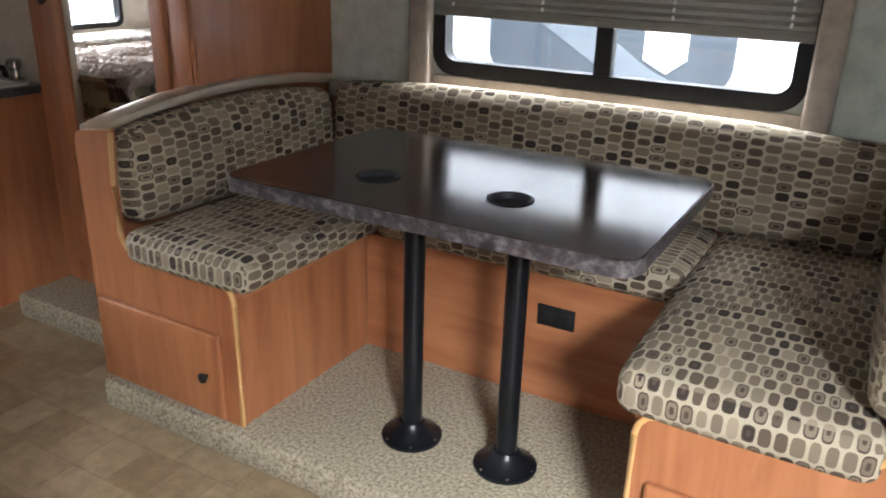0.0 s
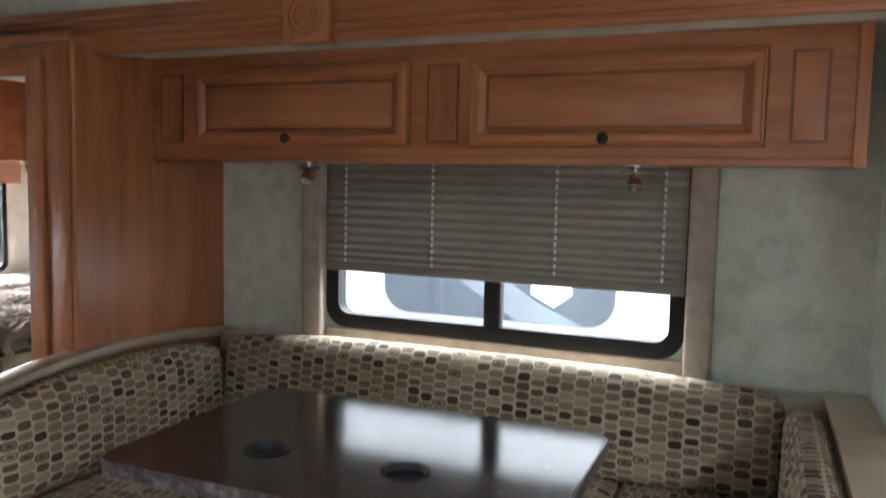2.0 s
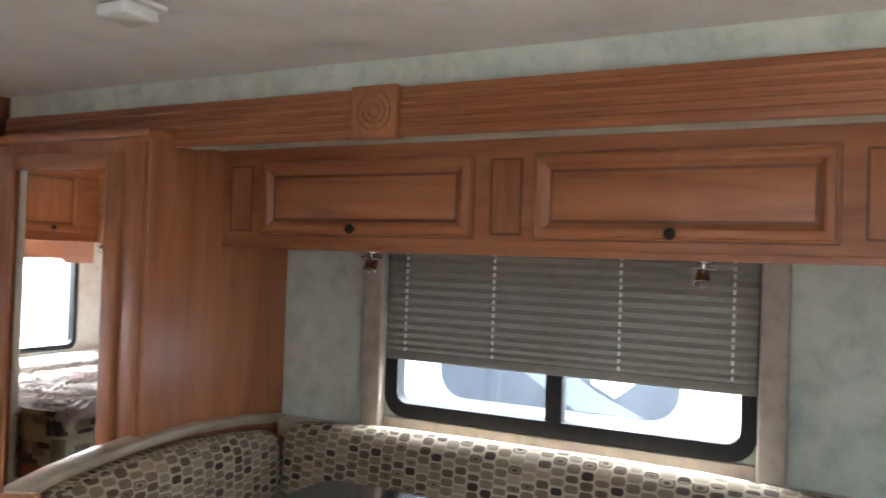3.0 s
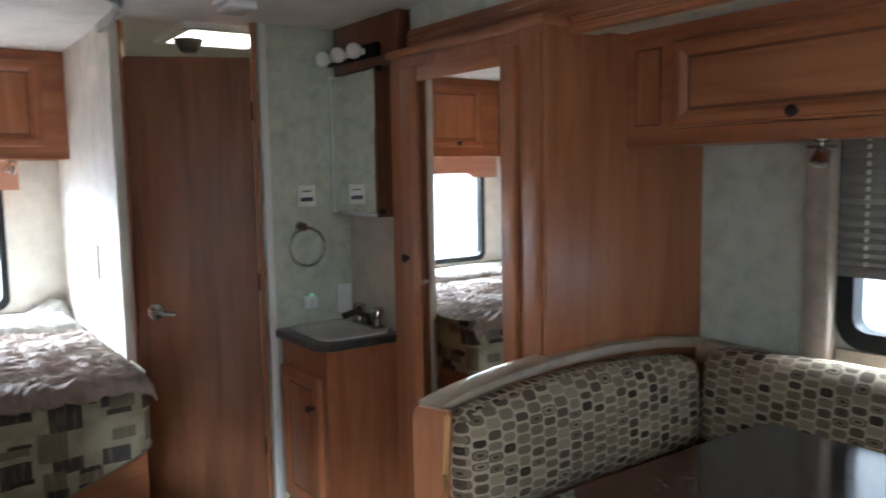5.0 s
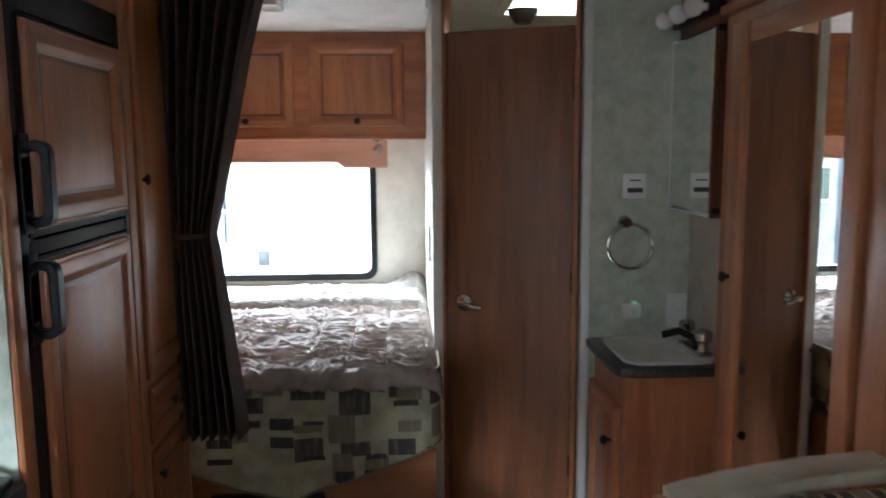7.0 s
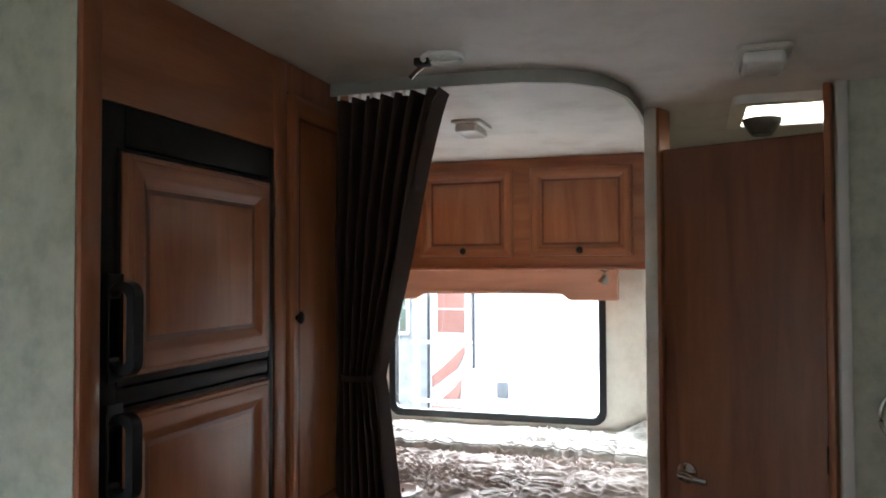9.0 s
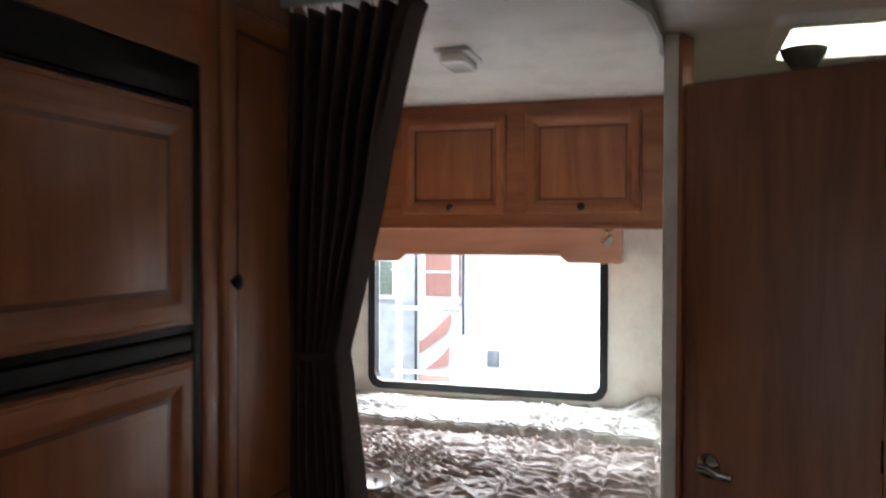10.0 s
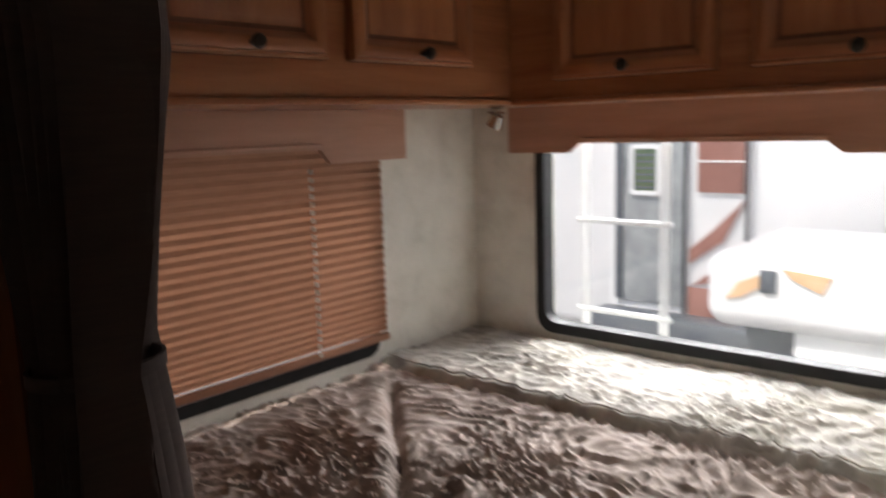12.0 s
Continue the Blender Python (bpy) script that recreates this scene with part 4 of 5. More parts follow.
bd = thing("door_1", (-3.2, 1.38, 0.0), "closed cherry laminate bathroom door", "door", kind="structure")
leaf = part("leaf", skewed(box(-0.03, 0.0, 0.003, DW - 0.003, 0.05, 1.833, 0.002)), door_wood, bd)
part("top_edge", skewed(box(-0.029, -0.001, 0.004, DW - 0.004, 1.8332, 1.835)), wood_dark, leaf)
h = part("door_handle", skewed(lathe([(0.031, 0), (0.03, 0.006), (0.022, 0.012), (0.012, 0.017), (0.012, 0.045)], (0, 0.068, 0.89), "x", 24)), steel, bd, "chrome lever handle")
part("lever", skewed(sweep([(0.042, 0.06, 0.893), (0.047, 0.085, 0.894), (0.046, 0.11, 0.885), (0.042, 0.142, 0.882)], 0.0095)), steel, h)
part("jamb", skewed(box(-0.06, 0.012, -0.024, 0.0, 0, CEIL - 0.003, 0.003)), wood_z, bd, "wood jamb")
part("jamb", skewed(box(-0.06, 0.012, DW, DW + 0.018, 0, CEIL - 0.003, 0.003)), wood_z, bd)
for z in (0.3, 0.95, 1.6):
    part("hinge", skewed(cyl((0.006, DW - 0.001, z), (0.006, DW - 0.001, z + 0.07), 0.005, None, 10)), bronze, bd)
part("wall_end_trim", box(-3.324, -3.302, 1.122, 1.158, 0, CEIL - 0.003, 0.004), cream_wall, bd, "cream corner trim")
part("wall_edge_trim", box(-3.135, -3.105, 1.613, 1.64, 0, CEIL - 0.003, 0.003), white_plastic, bd, "white edge trim")
part("threshold", skewed(box(-0.06, 0.014, -0.02, DW + 0.015, 0, 0.045, 0.004)), wood_dark, bd)

# bath ceiling fixture seen over the door
sk = thing("bath_ceiling_light", (-3.45, 1.57, CEIL), "lit square ceiling light in the bathroom", "lamp")
part("frame", ring(rounded(-3.64, -3.22, 1.37, 1.8, 0.03), rounded(-3.6, -3.26, 1.41, 1.76, 0.02), "z", CEIL - 0.025, CEIL), white_plastic, sk)
part("diffuser", box(-3.6, -3.26, 1.41, 1.76, CEIL - 0.016, CEIL - 0.01), lamp_glow, sk)
part("crank_cover", lathe([(0.058, 0), (0.055, 0.012), (0.036, 0.042), (0.03, 0.05)], (-3.47, 1.465, CEIL - 0.026), "-z", 20), bronze, sk, "dark funnel-shaped knob")

# ---- fridge, pantry ----
FY = 0.362
enc = thing("fridge_enclosure", (-2.3, 0.0, 0.0), "cherry laminate enclosure with a tall pantry door", "cabinet")
part("side_panel", box(-1.885, -1.865, SY + 0.002, FY - 0.007, 0, CEIL - 0.003), hall_paper, enc, "sage wallpapered side")
part("corner_post", box(-1.907, -1.862, FY - 0.006, FY + 0.008, 0, CEIL - 0.003, 0.006), wood_z, enc)
part("top_panel", box(-2.447, -1.908, FY - 0.03, FY, 1.752, CEIL - 0.003), wood_x, enc)
part("upper_stile", box(-2.5, -2.448, FY - 0.03, FY + 0.005, 0, CEIL - 0.003, 0.004), wood_z, enc)
part("base_panel", box(-2.447, -1.908, FY - 0.03, FY, 0, 0.5), wood_x, enc)
part("pantry_body", box(-2.85, -2.501, SY + 0.002, FY, 0, CEIL - 0.003), wood_z, enc)
panel_door(enc, facing_plus_y(FY), -2.82, -2.505, 0.86, 1.89, (-2.53, 1.368), 0.05, deep=0.75)
panel_door(enc, facing_plus_y(FY), -2.82, -2.505, 0.69, 0.835, (-2.66, 0.762), 0.035, deep=0.75)
panel_door(enc, facing_plus_y(FY), -2.82, -2.505, 0.08, 0.665, (-2.535, 0.6), 0.05, deep=0.75)
fr = thing("refrigerator", (-2.2, 0.0, 0.5), "black-framed RV refrigerator with cherry panel doors", "refrigerator")
part("frame", join(box(-2.447, -1.909, FY - 0.05, FY + 0.002, 0.502, 0.56, 0.003), box(-2.447, -2.425, FY - 0.05, FY + 0.002, 0.56, 1.75, 0.003), box(-1.965, -1.909, FY - 0.05, FY + 0.002, 0.56, 1.75, 0.003), box(-2.425, -1.965, FY - 0.05, FY + 0.002, 1.682, 1.75, 0.003)), black_plastic, fr)
part("cavity", box(-2.42, -1.995, SY + 0.02, FY - 0.03, 0.52, 1.72), black_plastic, fr)
for z0, z1, nm in ((0.575, 1.25, "lower_door"), (1.3, 1.675, "upper_door")):
    d = part(nm, box(-2.42, -1.945, FY - 0.03, FY + 0.006, z0 - 0.012, z1 + 0.004, 0.004), black_plastic, fr)
    panel = panel_door(fr, facing_plus_y(FY + 0.006), -2.402, -1.952, z0 + 0.004, z1 - 0.006, None, 0.055, deep=0.8)
part("divider", box(-2.42, -1.945, FY - 0.03, FY + 0.003, 1.256, 1.284, 0.003), black_plastic, fr)
for z0, z1 in ((1.31, 1.46), (1.112, 1.252)):
    handle = part("handle", ring(rounded(FY + 0.007, FY + 0.058, z0, z1, 0.024), rounded(FY + 0.011, FY + 0.042, z0 + 0.017, z1 - 0.017, 0.012), "x", -1.944, -1.92), black_paint, fr, "black bow handle")
    bv = handle.modifiers.new("edge", "BEVEL")
    bv.width, bv.segments, bv.limit_method = 0.005, 2, "ANGLE"
    part("catch", box(-1.955, -1.918, FY + 0.0065, FY + 0.011, z0 - 0.012, z1 + 0.012, 0.002), black_plastic, handle)

# ---- kitchen run beside the fridge ----
kit = thing("kitchen_cabinet", (-1.3, -0.15, 0.0), "cherry kitchen base cabinet beside the fridge", "cabinet")
part("body", box(-1.862, -0.78, SY + 0.002, 0.33, 0.0, 0.84), wood_x, kit)
for u0, u1 in ((-1.84, -1.35), (-1.3, -0.8)):
    panel_door(kit, facing_plus_y(0.33), u0, u1, 0.1, 0.8, (u1 - 0.03, 0.74))
solid("kitchen_countertop", box(-1.862, -0.76, SY + 0.002, 0.37, 0.841, 0.88, 0.006), granite, "dark speckled laminate kitchen countertop", "countertop")
stove = thing("cooktop", (-1.57, 0.1, 0.88), "black gas cooktop set in the kitchen counter", "stove")
part("tray", box(-1.84, -1.3, -0.15, 0.36, 0.88, 0.9, 0.008), black_paint, stove)
for cx, cy in ((-1.71, 0.23), (-1.43, 0.23), (-1.57, -0.02)):
    grate = part("grate", sweep([(cx + 0.1 * math.cos(a * math.pi / 12), cy + 0.1 * math.sin(a * math.pi / 12), 0.93) for a in range(24)], 0.006, 8, True), black_paint, stove)
    for a in range(4):
        ca, sa = math.cos(a * math.pi / 2 + 0.785), math.sin(a * math.pi / 2 + 0.785)
        part("finger", sweep([(cx + 0.03 * ca, cy + 0.03 * sa, 0.935), (cx + 0.1 * ca, cy + 0.1 * sa, 0.93), (cx + 0.115 * ca, cy + 0.115 * sa, 0.9)], 0.006), black_paint, grate)
    part("burner", lathe([(0.045, 0.9), (0.045, 0.915), (0.03, 0.922)], (cx, cy, 0), "z", 20), black_paint, stove)

# ---- bedroom ----
oh2 = thing("overhead_cabinet", (-4.35, 0.55, 1.49), "cherry overhead cabinet above the bed window", "cabinet", "bedroom cabinets")
part("body", box(-4.523, -4.2, -0.04, 1.126, 1.482, CEIL - 0.003), wood_y, oh2)
MX = facing_plus_x(-4.2)
panel_door(oh2, MX, 0.105, 0.52, 1.538, 1.915, (0.31, 1.562), 0.05, wood_y)
panel_door(oh2, MX, 0.6, 1.025, 1.538, 1.915, (0.812, 1.562), 0.05, wood_y)
part("bottom_bead", box(-4.202, -4.19, -0.02, 1.126, 1.48, 1.494, 0.003), wood_y, oh2)
oh3 = thing("overhead_cabinet", (-3.6, -0.23, 1.49), "cherry overhead cabinet on the bedroom side wall", "cabinet", "bedroom cabinets")
part("body", box(-4.523, -2.853, SY + 0.002, -0.045, 1.485, CEIL - 0.003), wood_x, oh3)
MS = facing_plus_y(-0.045)
for u0, u1 in ((-4.02, -3.62), (-3.55, -3.15)):
    panel_door(oh3, MS, u0, u1, 1.575, 1.925, ((u0 + u1) / 2 - 0.01, 1.597), 0.05)
part("bottom_bead", box(-4.189, -2.853, -0.047, -0.033, 1.483, 1.497, 0.003), wood_x, oh3)
reading_light((-4.29, 0.9, 1.482))
reading_light((-4.3, -0.165, 1.485))


def valance(outline_w, h, m, name, label, cut=0.21, t=0.028):
    """A boxed wooden valance with a cut-out lower edge."""
    u0, u1 = outline_w
    v0, v1 = h
    out = [(u0, v0), (u0 + cut, v0), (u0 + cut + 0.035, v0 + t), (u1 - cut - 0.035, v0 + t), (u1 - cut, v0), (u1, v0), (u1, v1), (u0, v1)]
    bm = bmesh.new()
    a, c = [bm.verts.new((p[0], p[1], 0.09)) for p in out], [bm.verts.new((p[0], p[1], 0.105)) for p in out]
    bm.faces.new(a)
    bm.faces.new(c[::-1])
    for i in range(8):
        bm.faces.new((a[i], a[(i + 1) % 8], c[(i + 1) % 8], c[i]))
    bmesh.ops.recalc_face_normals(bm, faces=bm.faces[:])
    w = thing(name, m @ Vector(((u0 + u1) / 2, v0, 0.05)), label, "valance", "bedroom valances")
    mats = rose_wood_y if m[1][0] else rose_wood_x
    part("face_board", turned(bm, m), mats, w)
    for q in (u0, u1 - 0.012):
        part("return", turned(box(q, q + 0.012, v0, v1, 0.001, 0.0895), m), mats, w)
    part("ridge", turned(box(u0 + cut + 0.03, u1 - cut - 0.03, v0 + t + 0.008, v0 + t + 0.016, 0.105, 0.109, 0.002), m), mats, w)


valance((-0.21, 0.94), (1.344, 1.48), facing_plus_x(RX), "window_valance", "rose-tan wooden valance over the bed window")
valance((-4.085, -2.96), (1.345, 1.482), facing_plus_y(SY), "window_valance", "rose-tan wooden valance over the side window", 0.28, 0.038)

bw = thing("window_2", (RX, 0.34, 0.77), "black-framed window at the head of the bed", "window", kind="structure")
part("window_frame", ring(rounded(-0.177, 0.88, 0.77, 1.47, 0.06), rounded(-0.145, 0.848, 0.803, 1.44, 0.04), "x", RX - 0.04, RX + 0.012), black_plastic, bw)
p = part("pane", box(RX - 0.02, RX - 0.016, -0.16, 0.86, 0.79, 1.45), glass, bw)
p.visible_shadow = False
sw2 = thing("window_3", (-3.5, SY, 0.77), "side bedroom window behind its pleated shade", "window", kind="structure")
part("window_frame", ring(rounded(-4.045, -3.02, 0.765, 1.48, 0.05), rounded(-4.01, -3.055, 0.8, 1.45, 0.035), "y", SY - 0.04, SY + 0.01), black_plastic, sw2)
p = part("pane", box(-4.02, -3.04, SY - 0.02, SY - 0.016, 0.79, 1.46), glass, sw2)
p.visible_shadow = False
sh2 = thing("pleated_shade", (-3.5, SY + 0.03, 0.8), "rose-tan pleated shade drawn almost fully down", "blind")
part("pleats", turned(pleated(-4.06, -3.0, 0.83, 1.42, 0.0125, 0.0058, 0.2), facing_plus_y(SY + 0.02)), blind_rose, sh2)
part("bottom_rail", box(-4.06, -3.0, SY + 0.018, SY + 0.036, 0.81, 0.832, 0.004), blind_rose, sh2)
for k in range(24):
    z = 1.33 - k * 0.0215
    part("cord_link", cyl((-3.79, SY + 0.0365, z), (-3.79, SY + 0.0365, z - 0.0115), 0.0042, None, 6), white_plastic, sh2)

# bed: base, mattress, spread, coverlet
base = thing("bed", (-3.8, 0.3, 0.0), "cherry laminate bed platform with a floor vent", "bed base")
part("front_board", join(box(-3.08, -3.06, SY + 0.003, 1.118, 0.0, 0.5), box(-3.29, -3.0805, 1.1, 1.118, 0.0, 0.5)), wood_y, base)
part("deck", box(-4.52, -3.055, SY + 0.003, 1.118, 0.5, 0.52), wood_y, base)
heat = thing("furnace_grille", (-3.060, 0.56, 0.02), "black furnace access panel under the bed", "grille")
part("panel", box(-3.059, -3.040, 0.37, 0.745, 0.03, 0.3, 0.004), black_plastic, heat)
for k in range(5):
    part("louvre", box(-3.040, -3.034, 0.39, 0.725, 0.055 + k * 0.032, 0.068 + k * 0.032, 0.002), black_plastic, heat)
part("badge", sweep([(-3.039, 0.43 + 0.017 * math.cos(a * math.pi / 10), 0.268 + 0.017 * math.sin(a * math.pi / 10)) for a in range(20)], 0.0018, 6, True), steel, heat)


solid("mattress", box(-4.517, -3.025, SY + 0.004, 1.118, 0.521, 0.685, 0.05, 4), spread_cloth, "block-print covered mattress on the bed platform", "mattress", uv=True)

# hanging part of the spread: out from the edge of the bed, with a wavy hem
bm = bmesh.new()
uvl = bm.loops.layers.uv.verify()
NU, NV = 110, 26
path = [(-3.0, -0.42 + 1.46 * i / 80) for i in range(81)] + [(-3.095 + 0.095 * math.cos(a), 1.04 + 0.095 * math.sin(a)) for a in [math.pi / 2 * k / 20 for k in range(1, 20)]] + [(-3.098 - 0.02 * k, 1.136) for k in range(10)]
grid, hem_line = [], []
acc = 0.0
for i, (px, py) in enumerate(path):
    if i:
        acc += math.hypot(px - path[i - 1][0], py - path[i - 1][1])
    hem = 0.315 + (0.47 if py < 0.61 else 0.35) * (math.hypot(py - 0.61, 0.09) - 0.09) + 0.02 * noise.noise(Vector((py * 4, 0, 1)))
    colv = []
    for j in range(NV + 1):
        t = j / NV
        z = 0.72 + (hem - 0.72) * t
        out = 0.012 * t * math.sin(py * 23 + 2 * math.sin(py * 9)) + 0.008 * noise.noise(Vector((py * 9, z * 6, 5)))
        dx = 0.02 * math.sin(math.pi * min(1, t * 2.2) / 2) + out
        colv.append((bm.verts.new((px + dx, py, z)), (acc, z)))
    grid.append(colv)
    hem_line.append(tuple(colv[-1][0].co))
for a, c in zip(grid, grid[1:]):
    for j in range(NV):
        f = bm.faces.new((a[j][0], a[j + 1][0], c[j + 1][0], c[j][0]))
        for lp, q in zip(f.loops, (a[j], a[j + 1], c[j + 1], c[j])):
            lp[uvl].uv = q[1]
sp = solid("bedspread", bm, spread_cloth, "cream bedspread printed with charcoal blocks, hanging over the bed foot", "bedspread")
part("hem", sweep(hem_line, 0.0045, 6), spread_cloth, sp, "rolled hem")
m = sp.modifiers.new("cloth", "SOLIDIFY")
m.thickness = 0.006

# coverlet lying on the bed, crinkled
bm = bmesh.new()
uvl = bm.loops.layers.uv.verify()


def crinkle(x, y):
    """Crumpled cloth: sharp ridges that wander, long folds across the bed."""
    w = noise.noise(Vector((x * 3.5, y * 3.0, 9.0)))
    w2 = noise.noise(Vector((x * 3.0, y * 3.5, 19.0)))
    # stitched channels towards the bath wall, free diagonal folds towards the side wall
    chan = math.floor((y - 0.55) / 0.135) if y > 0.55 else -1
    slant = 0.55 * max(0.0, min(1.0, (0.7 - y) / 0.6))
    p, q = x + slant * y, y - slant * x
    n1 = noise.noise(Vector((p * 27 + 5.0 * w, q * 8 + 4.0 * w2 + chan * 0.9, 2.0)))
    n2 = noise.noise(Vector((p * 60 + 6 * w2, q * 20 + 5 * w + chan * 1.3, 7.0)))
    n3 = noise.noise(Vector((p * 8 + 2 * w2, q * 5 - 2 * w, 12.0)))
    k = 0.75 + 0.5 * noise.noise(Vector((x * 2.2, y * 2.2, 4.0)))
    h = k * (0.0145 * (1 - 2 * abs(n1)) ** 2 * (1 if abs(n1) < 0.5 else 0) + 0.0085 * n2 + 0.011 * n3)
    seam = 0.0
    if y > 0.5:
        f = (y - 0.55) / 0.135
        seam = 0.005 * math.exp(-((f - round(f)) * 0.135 / 0.006) ** 2)
    # one loose fold that runs from the side wall to the middle
    d = (y + 0.19 - (x + 3.86) + 0.03 * w) * 0.7
    k = max(0.0, min(1.0, (x + 4.0) * 8)) * max(0.0, min(1.0, (-3.36 - x) * 6))
    side = k * (0.026 * math.exp(-(d / 0.017) ** 2) - 0.009 * math.exp(-((d + 0.05) / 0.04) ** 2))
    return h - seam - side


def coverlet(x0, x1, y0, y1, nx, ny, lift, amp, drop=True, roll=0.045):
    b = bmesh.new()
    lay = b.loops.layers.uv.verify()
    rows = []
    for i in range(nx + 1):
        x = x0 + (x1 - x0) * i / nx
        row = []
        for j in range(ny + 1):
            y = y0 + (y1 - y0) * j / ny
            z = 0.718 + lift + noise.noise(Vector((x * 3, y * 2.5, 3))) * 0.01 + amp * crinkle(x, y)
            e = max(0.0, (x - (x1 - 0.045)) / 0.045) if drop else 0.0
            ey = max(0.0, (y - (y1 - 0.05)) / 0.05)
            z -= 0.05 * e * e + 0.045 * ey * ey
            z += 0.055 * max(0.0, min(1.0, (y - 0.93) / 0.12)) * max(0.0, min(1.0, (-4.33 - x) / 0.1))
            xx = x + 0.012 * noise.noise(Vector((y * 14, 0, 2))) * e
            row.append(b.verts.new((xx, y, z)))
        rows.append(row)
    for a, c in zip(rows, rows[1:]):
        for j in range(ny):
            f = b.faces.new((a[j], c[j], c[j + 1], a[j + 1]))
            for lp in f.loops:
                lp[lay].uv = (lp.vert.co.y, lp.vert.co.x)
    return b


cv = solid("coverlet", coverlet(-4.08, -2.965, SY + 0.01, 1.14, 240, 230, 0.006, 1.15), quilt_cloth, "crinkled taupe cotton coverlet spread over the bed", "blanket")
for y0, y1, nm in ((1.098, 1.1085, "side_hem"), (SY + 0.012, SY + 0.024, "side_hem")):
    hem_bm = bmesh.new()
    hem_rows = []
    for i in range(161):
        x = -4.06 + 1.0 * i / 160
        zz = 0.7255 + noise.noise(Vector((x * 3, y0 * 2.5, 3))) * 0.01 + 1.15 * crinkle(x, y0)
        if y0 > 1:
            zz -= 0.045 * ((y0 - 1.078) / 0.05) ** 2
        hem_rows.append([hem_bm.verts.new((x, yy, zz + dz)) for yy, dz in ((y0, 0), ((y0 + y1) / 2, 0.003), (y1, 0))])
    for a, c in zip(hem_rows, hem_rows[1:]):
        for k in range(2):
            hem_bm.faces.new((a[k], c[k], c[k + 1], a[k + 1]))
    part(nm, hem_bm, quilt_cloth, cv, "stitched hem")
cv.modifiers.new("cloth", "SOLIDIFY").thickness = 0.004
cv2 = solid("folded_bedspread", coverlet(-4.512, -4.02, SY + 0.01, 1.125, 110, 190, 0.03, 0.85), spread_pale, "pale block-print bedspread folded over at the head of the bed", "bedspread")
part("piping", sweep([(-4.06 + 0.004 * noise.noise(Vector((k * 0.3, 2, 5))), SY + 0.03 + 1.5 * k / 120, 0.7515 + noise.noise(Vector((-12.3, (SY + 0.03 + 1.5 * k / 120) * 2.5, 3))) * 0.01 + 0.85 * crinkle(-4.06, SY + 0.03 + 1.5 * k / 120)) for k in range(121)], 0.003, 6), spread_pale, cv2, "stitched edge piping")
cv2.modifiers.new("cloth", "SOLIDIFY").thickness = 0.005

dish = thing("metal_bowl", (-3.318, 0.348, 0.735), "shiny chrome oval light cover lying on the bed", "bowl")
part("shell", turned(lathe([(0.022, 0), (0.038, 0.006), (0.047, 0.016), (0.051, 0.022), (0.048, 0.024), (0.038, 0.021), (0.002, 0.018)], (0, 0, 0), "z", 32), Matrix.Translation((-3.312, 0.345, 0.738)) @ Matrix.Rotation(radians(9), 4, "Y")), satin, dish)
part("stud", cyl((-3.312, 0.345, 0.752), (-3.315, 0.345, 0.767), 0.004), satin, dish)
sp2 = thing("wall_switch_panel", (-3.6, 1.116, 1.05), "narrow white panel on the wall by the bed", "wall plate")
part("plate", box(-3.78, -3.7, 1.118, 1.1295, 0.98, 1.12, 0.003), white_plastic, sp2)

# ---- curtain and its track ----
TR = [(-2.74, 0.36), (-2.735, 0.5), (-2.735, 0.7), (-2.747, 0.86), (-2.79, 0.97), (-2.87, 1.05), (-3.0, 1.095), (-3.2, 1.113), (-3.42, 1.118)]


def band(line, z0, z1, half):
    """A flat strip standing on edge along a line."""
    bm = bmesh.new()
    rings = []
    for i, p in enumerate(line):
        a, c = Vector(line[max(0, i - 1)]), Vector(line[min(len(line) - 1, i + 1)])
        d = (c - a).normalized()
        n = Vector((-d.y, d.x)) * half
        rings.append([bm.verts.new((p[0] + k * n.x, p[1] + k * n.y, z)) for k, z in ((1, z0), (-1, z0), (-1, z1), (1, z1))])
    for a, c in zip(rings, rings[1:]):
        for k in range(4):
            bm.faces.new((a[k], a[(k + 1) % 4], c[(k + 1) % 4], c[k]))
    bm.faces.new(rings[0][::-1])
    bm.faces.new(rings[-1])
    bmesh.ops.recalc_face_normals(bm, faces=bm.faces[:])
    return bm


ct = thing("curtain_track", (-2.8, 0.7, CEIL), "curved white ceiling curtain track", "curtain rail")
fine = []
for (ax, ay), (bx_, by_) in zip(TR, TR[1:]):
    fine += [(ax + (bx_ - ax) * k / 4, ay + (by_ - ay) * k / 4) for k in range(4)]
fine.append(TR[-1])
part("rail", band(fine, CEIL - 0.034, CEIL - 0.012, 0.006), track_grey, ct)
part("web", band(fine, CEIL - 0.0119, CEIL - 0.001, 0.003), track_grey, ct)
part("end_stop", box(-3.43, -3.41, 1.107, 1.128, CEIL - 0.03, CEIL - 0.002, 0.003), white_plastic, ct)

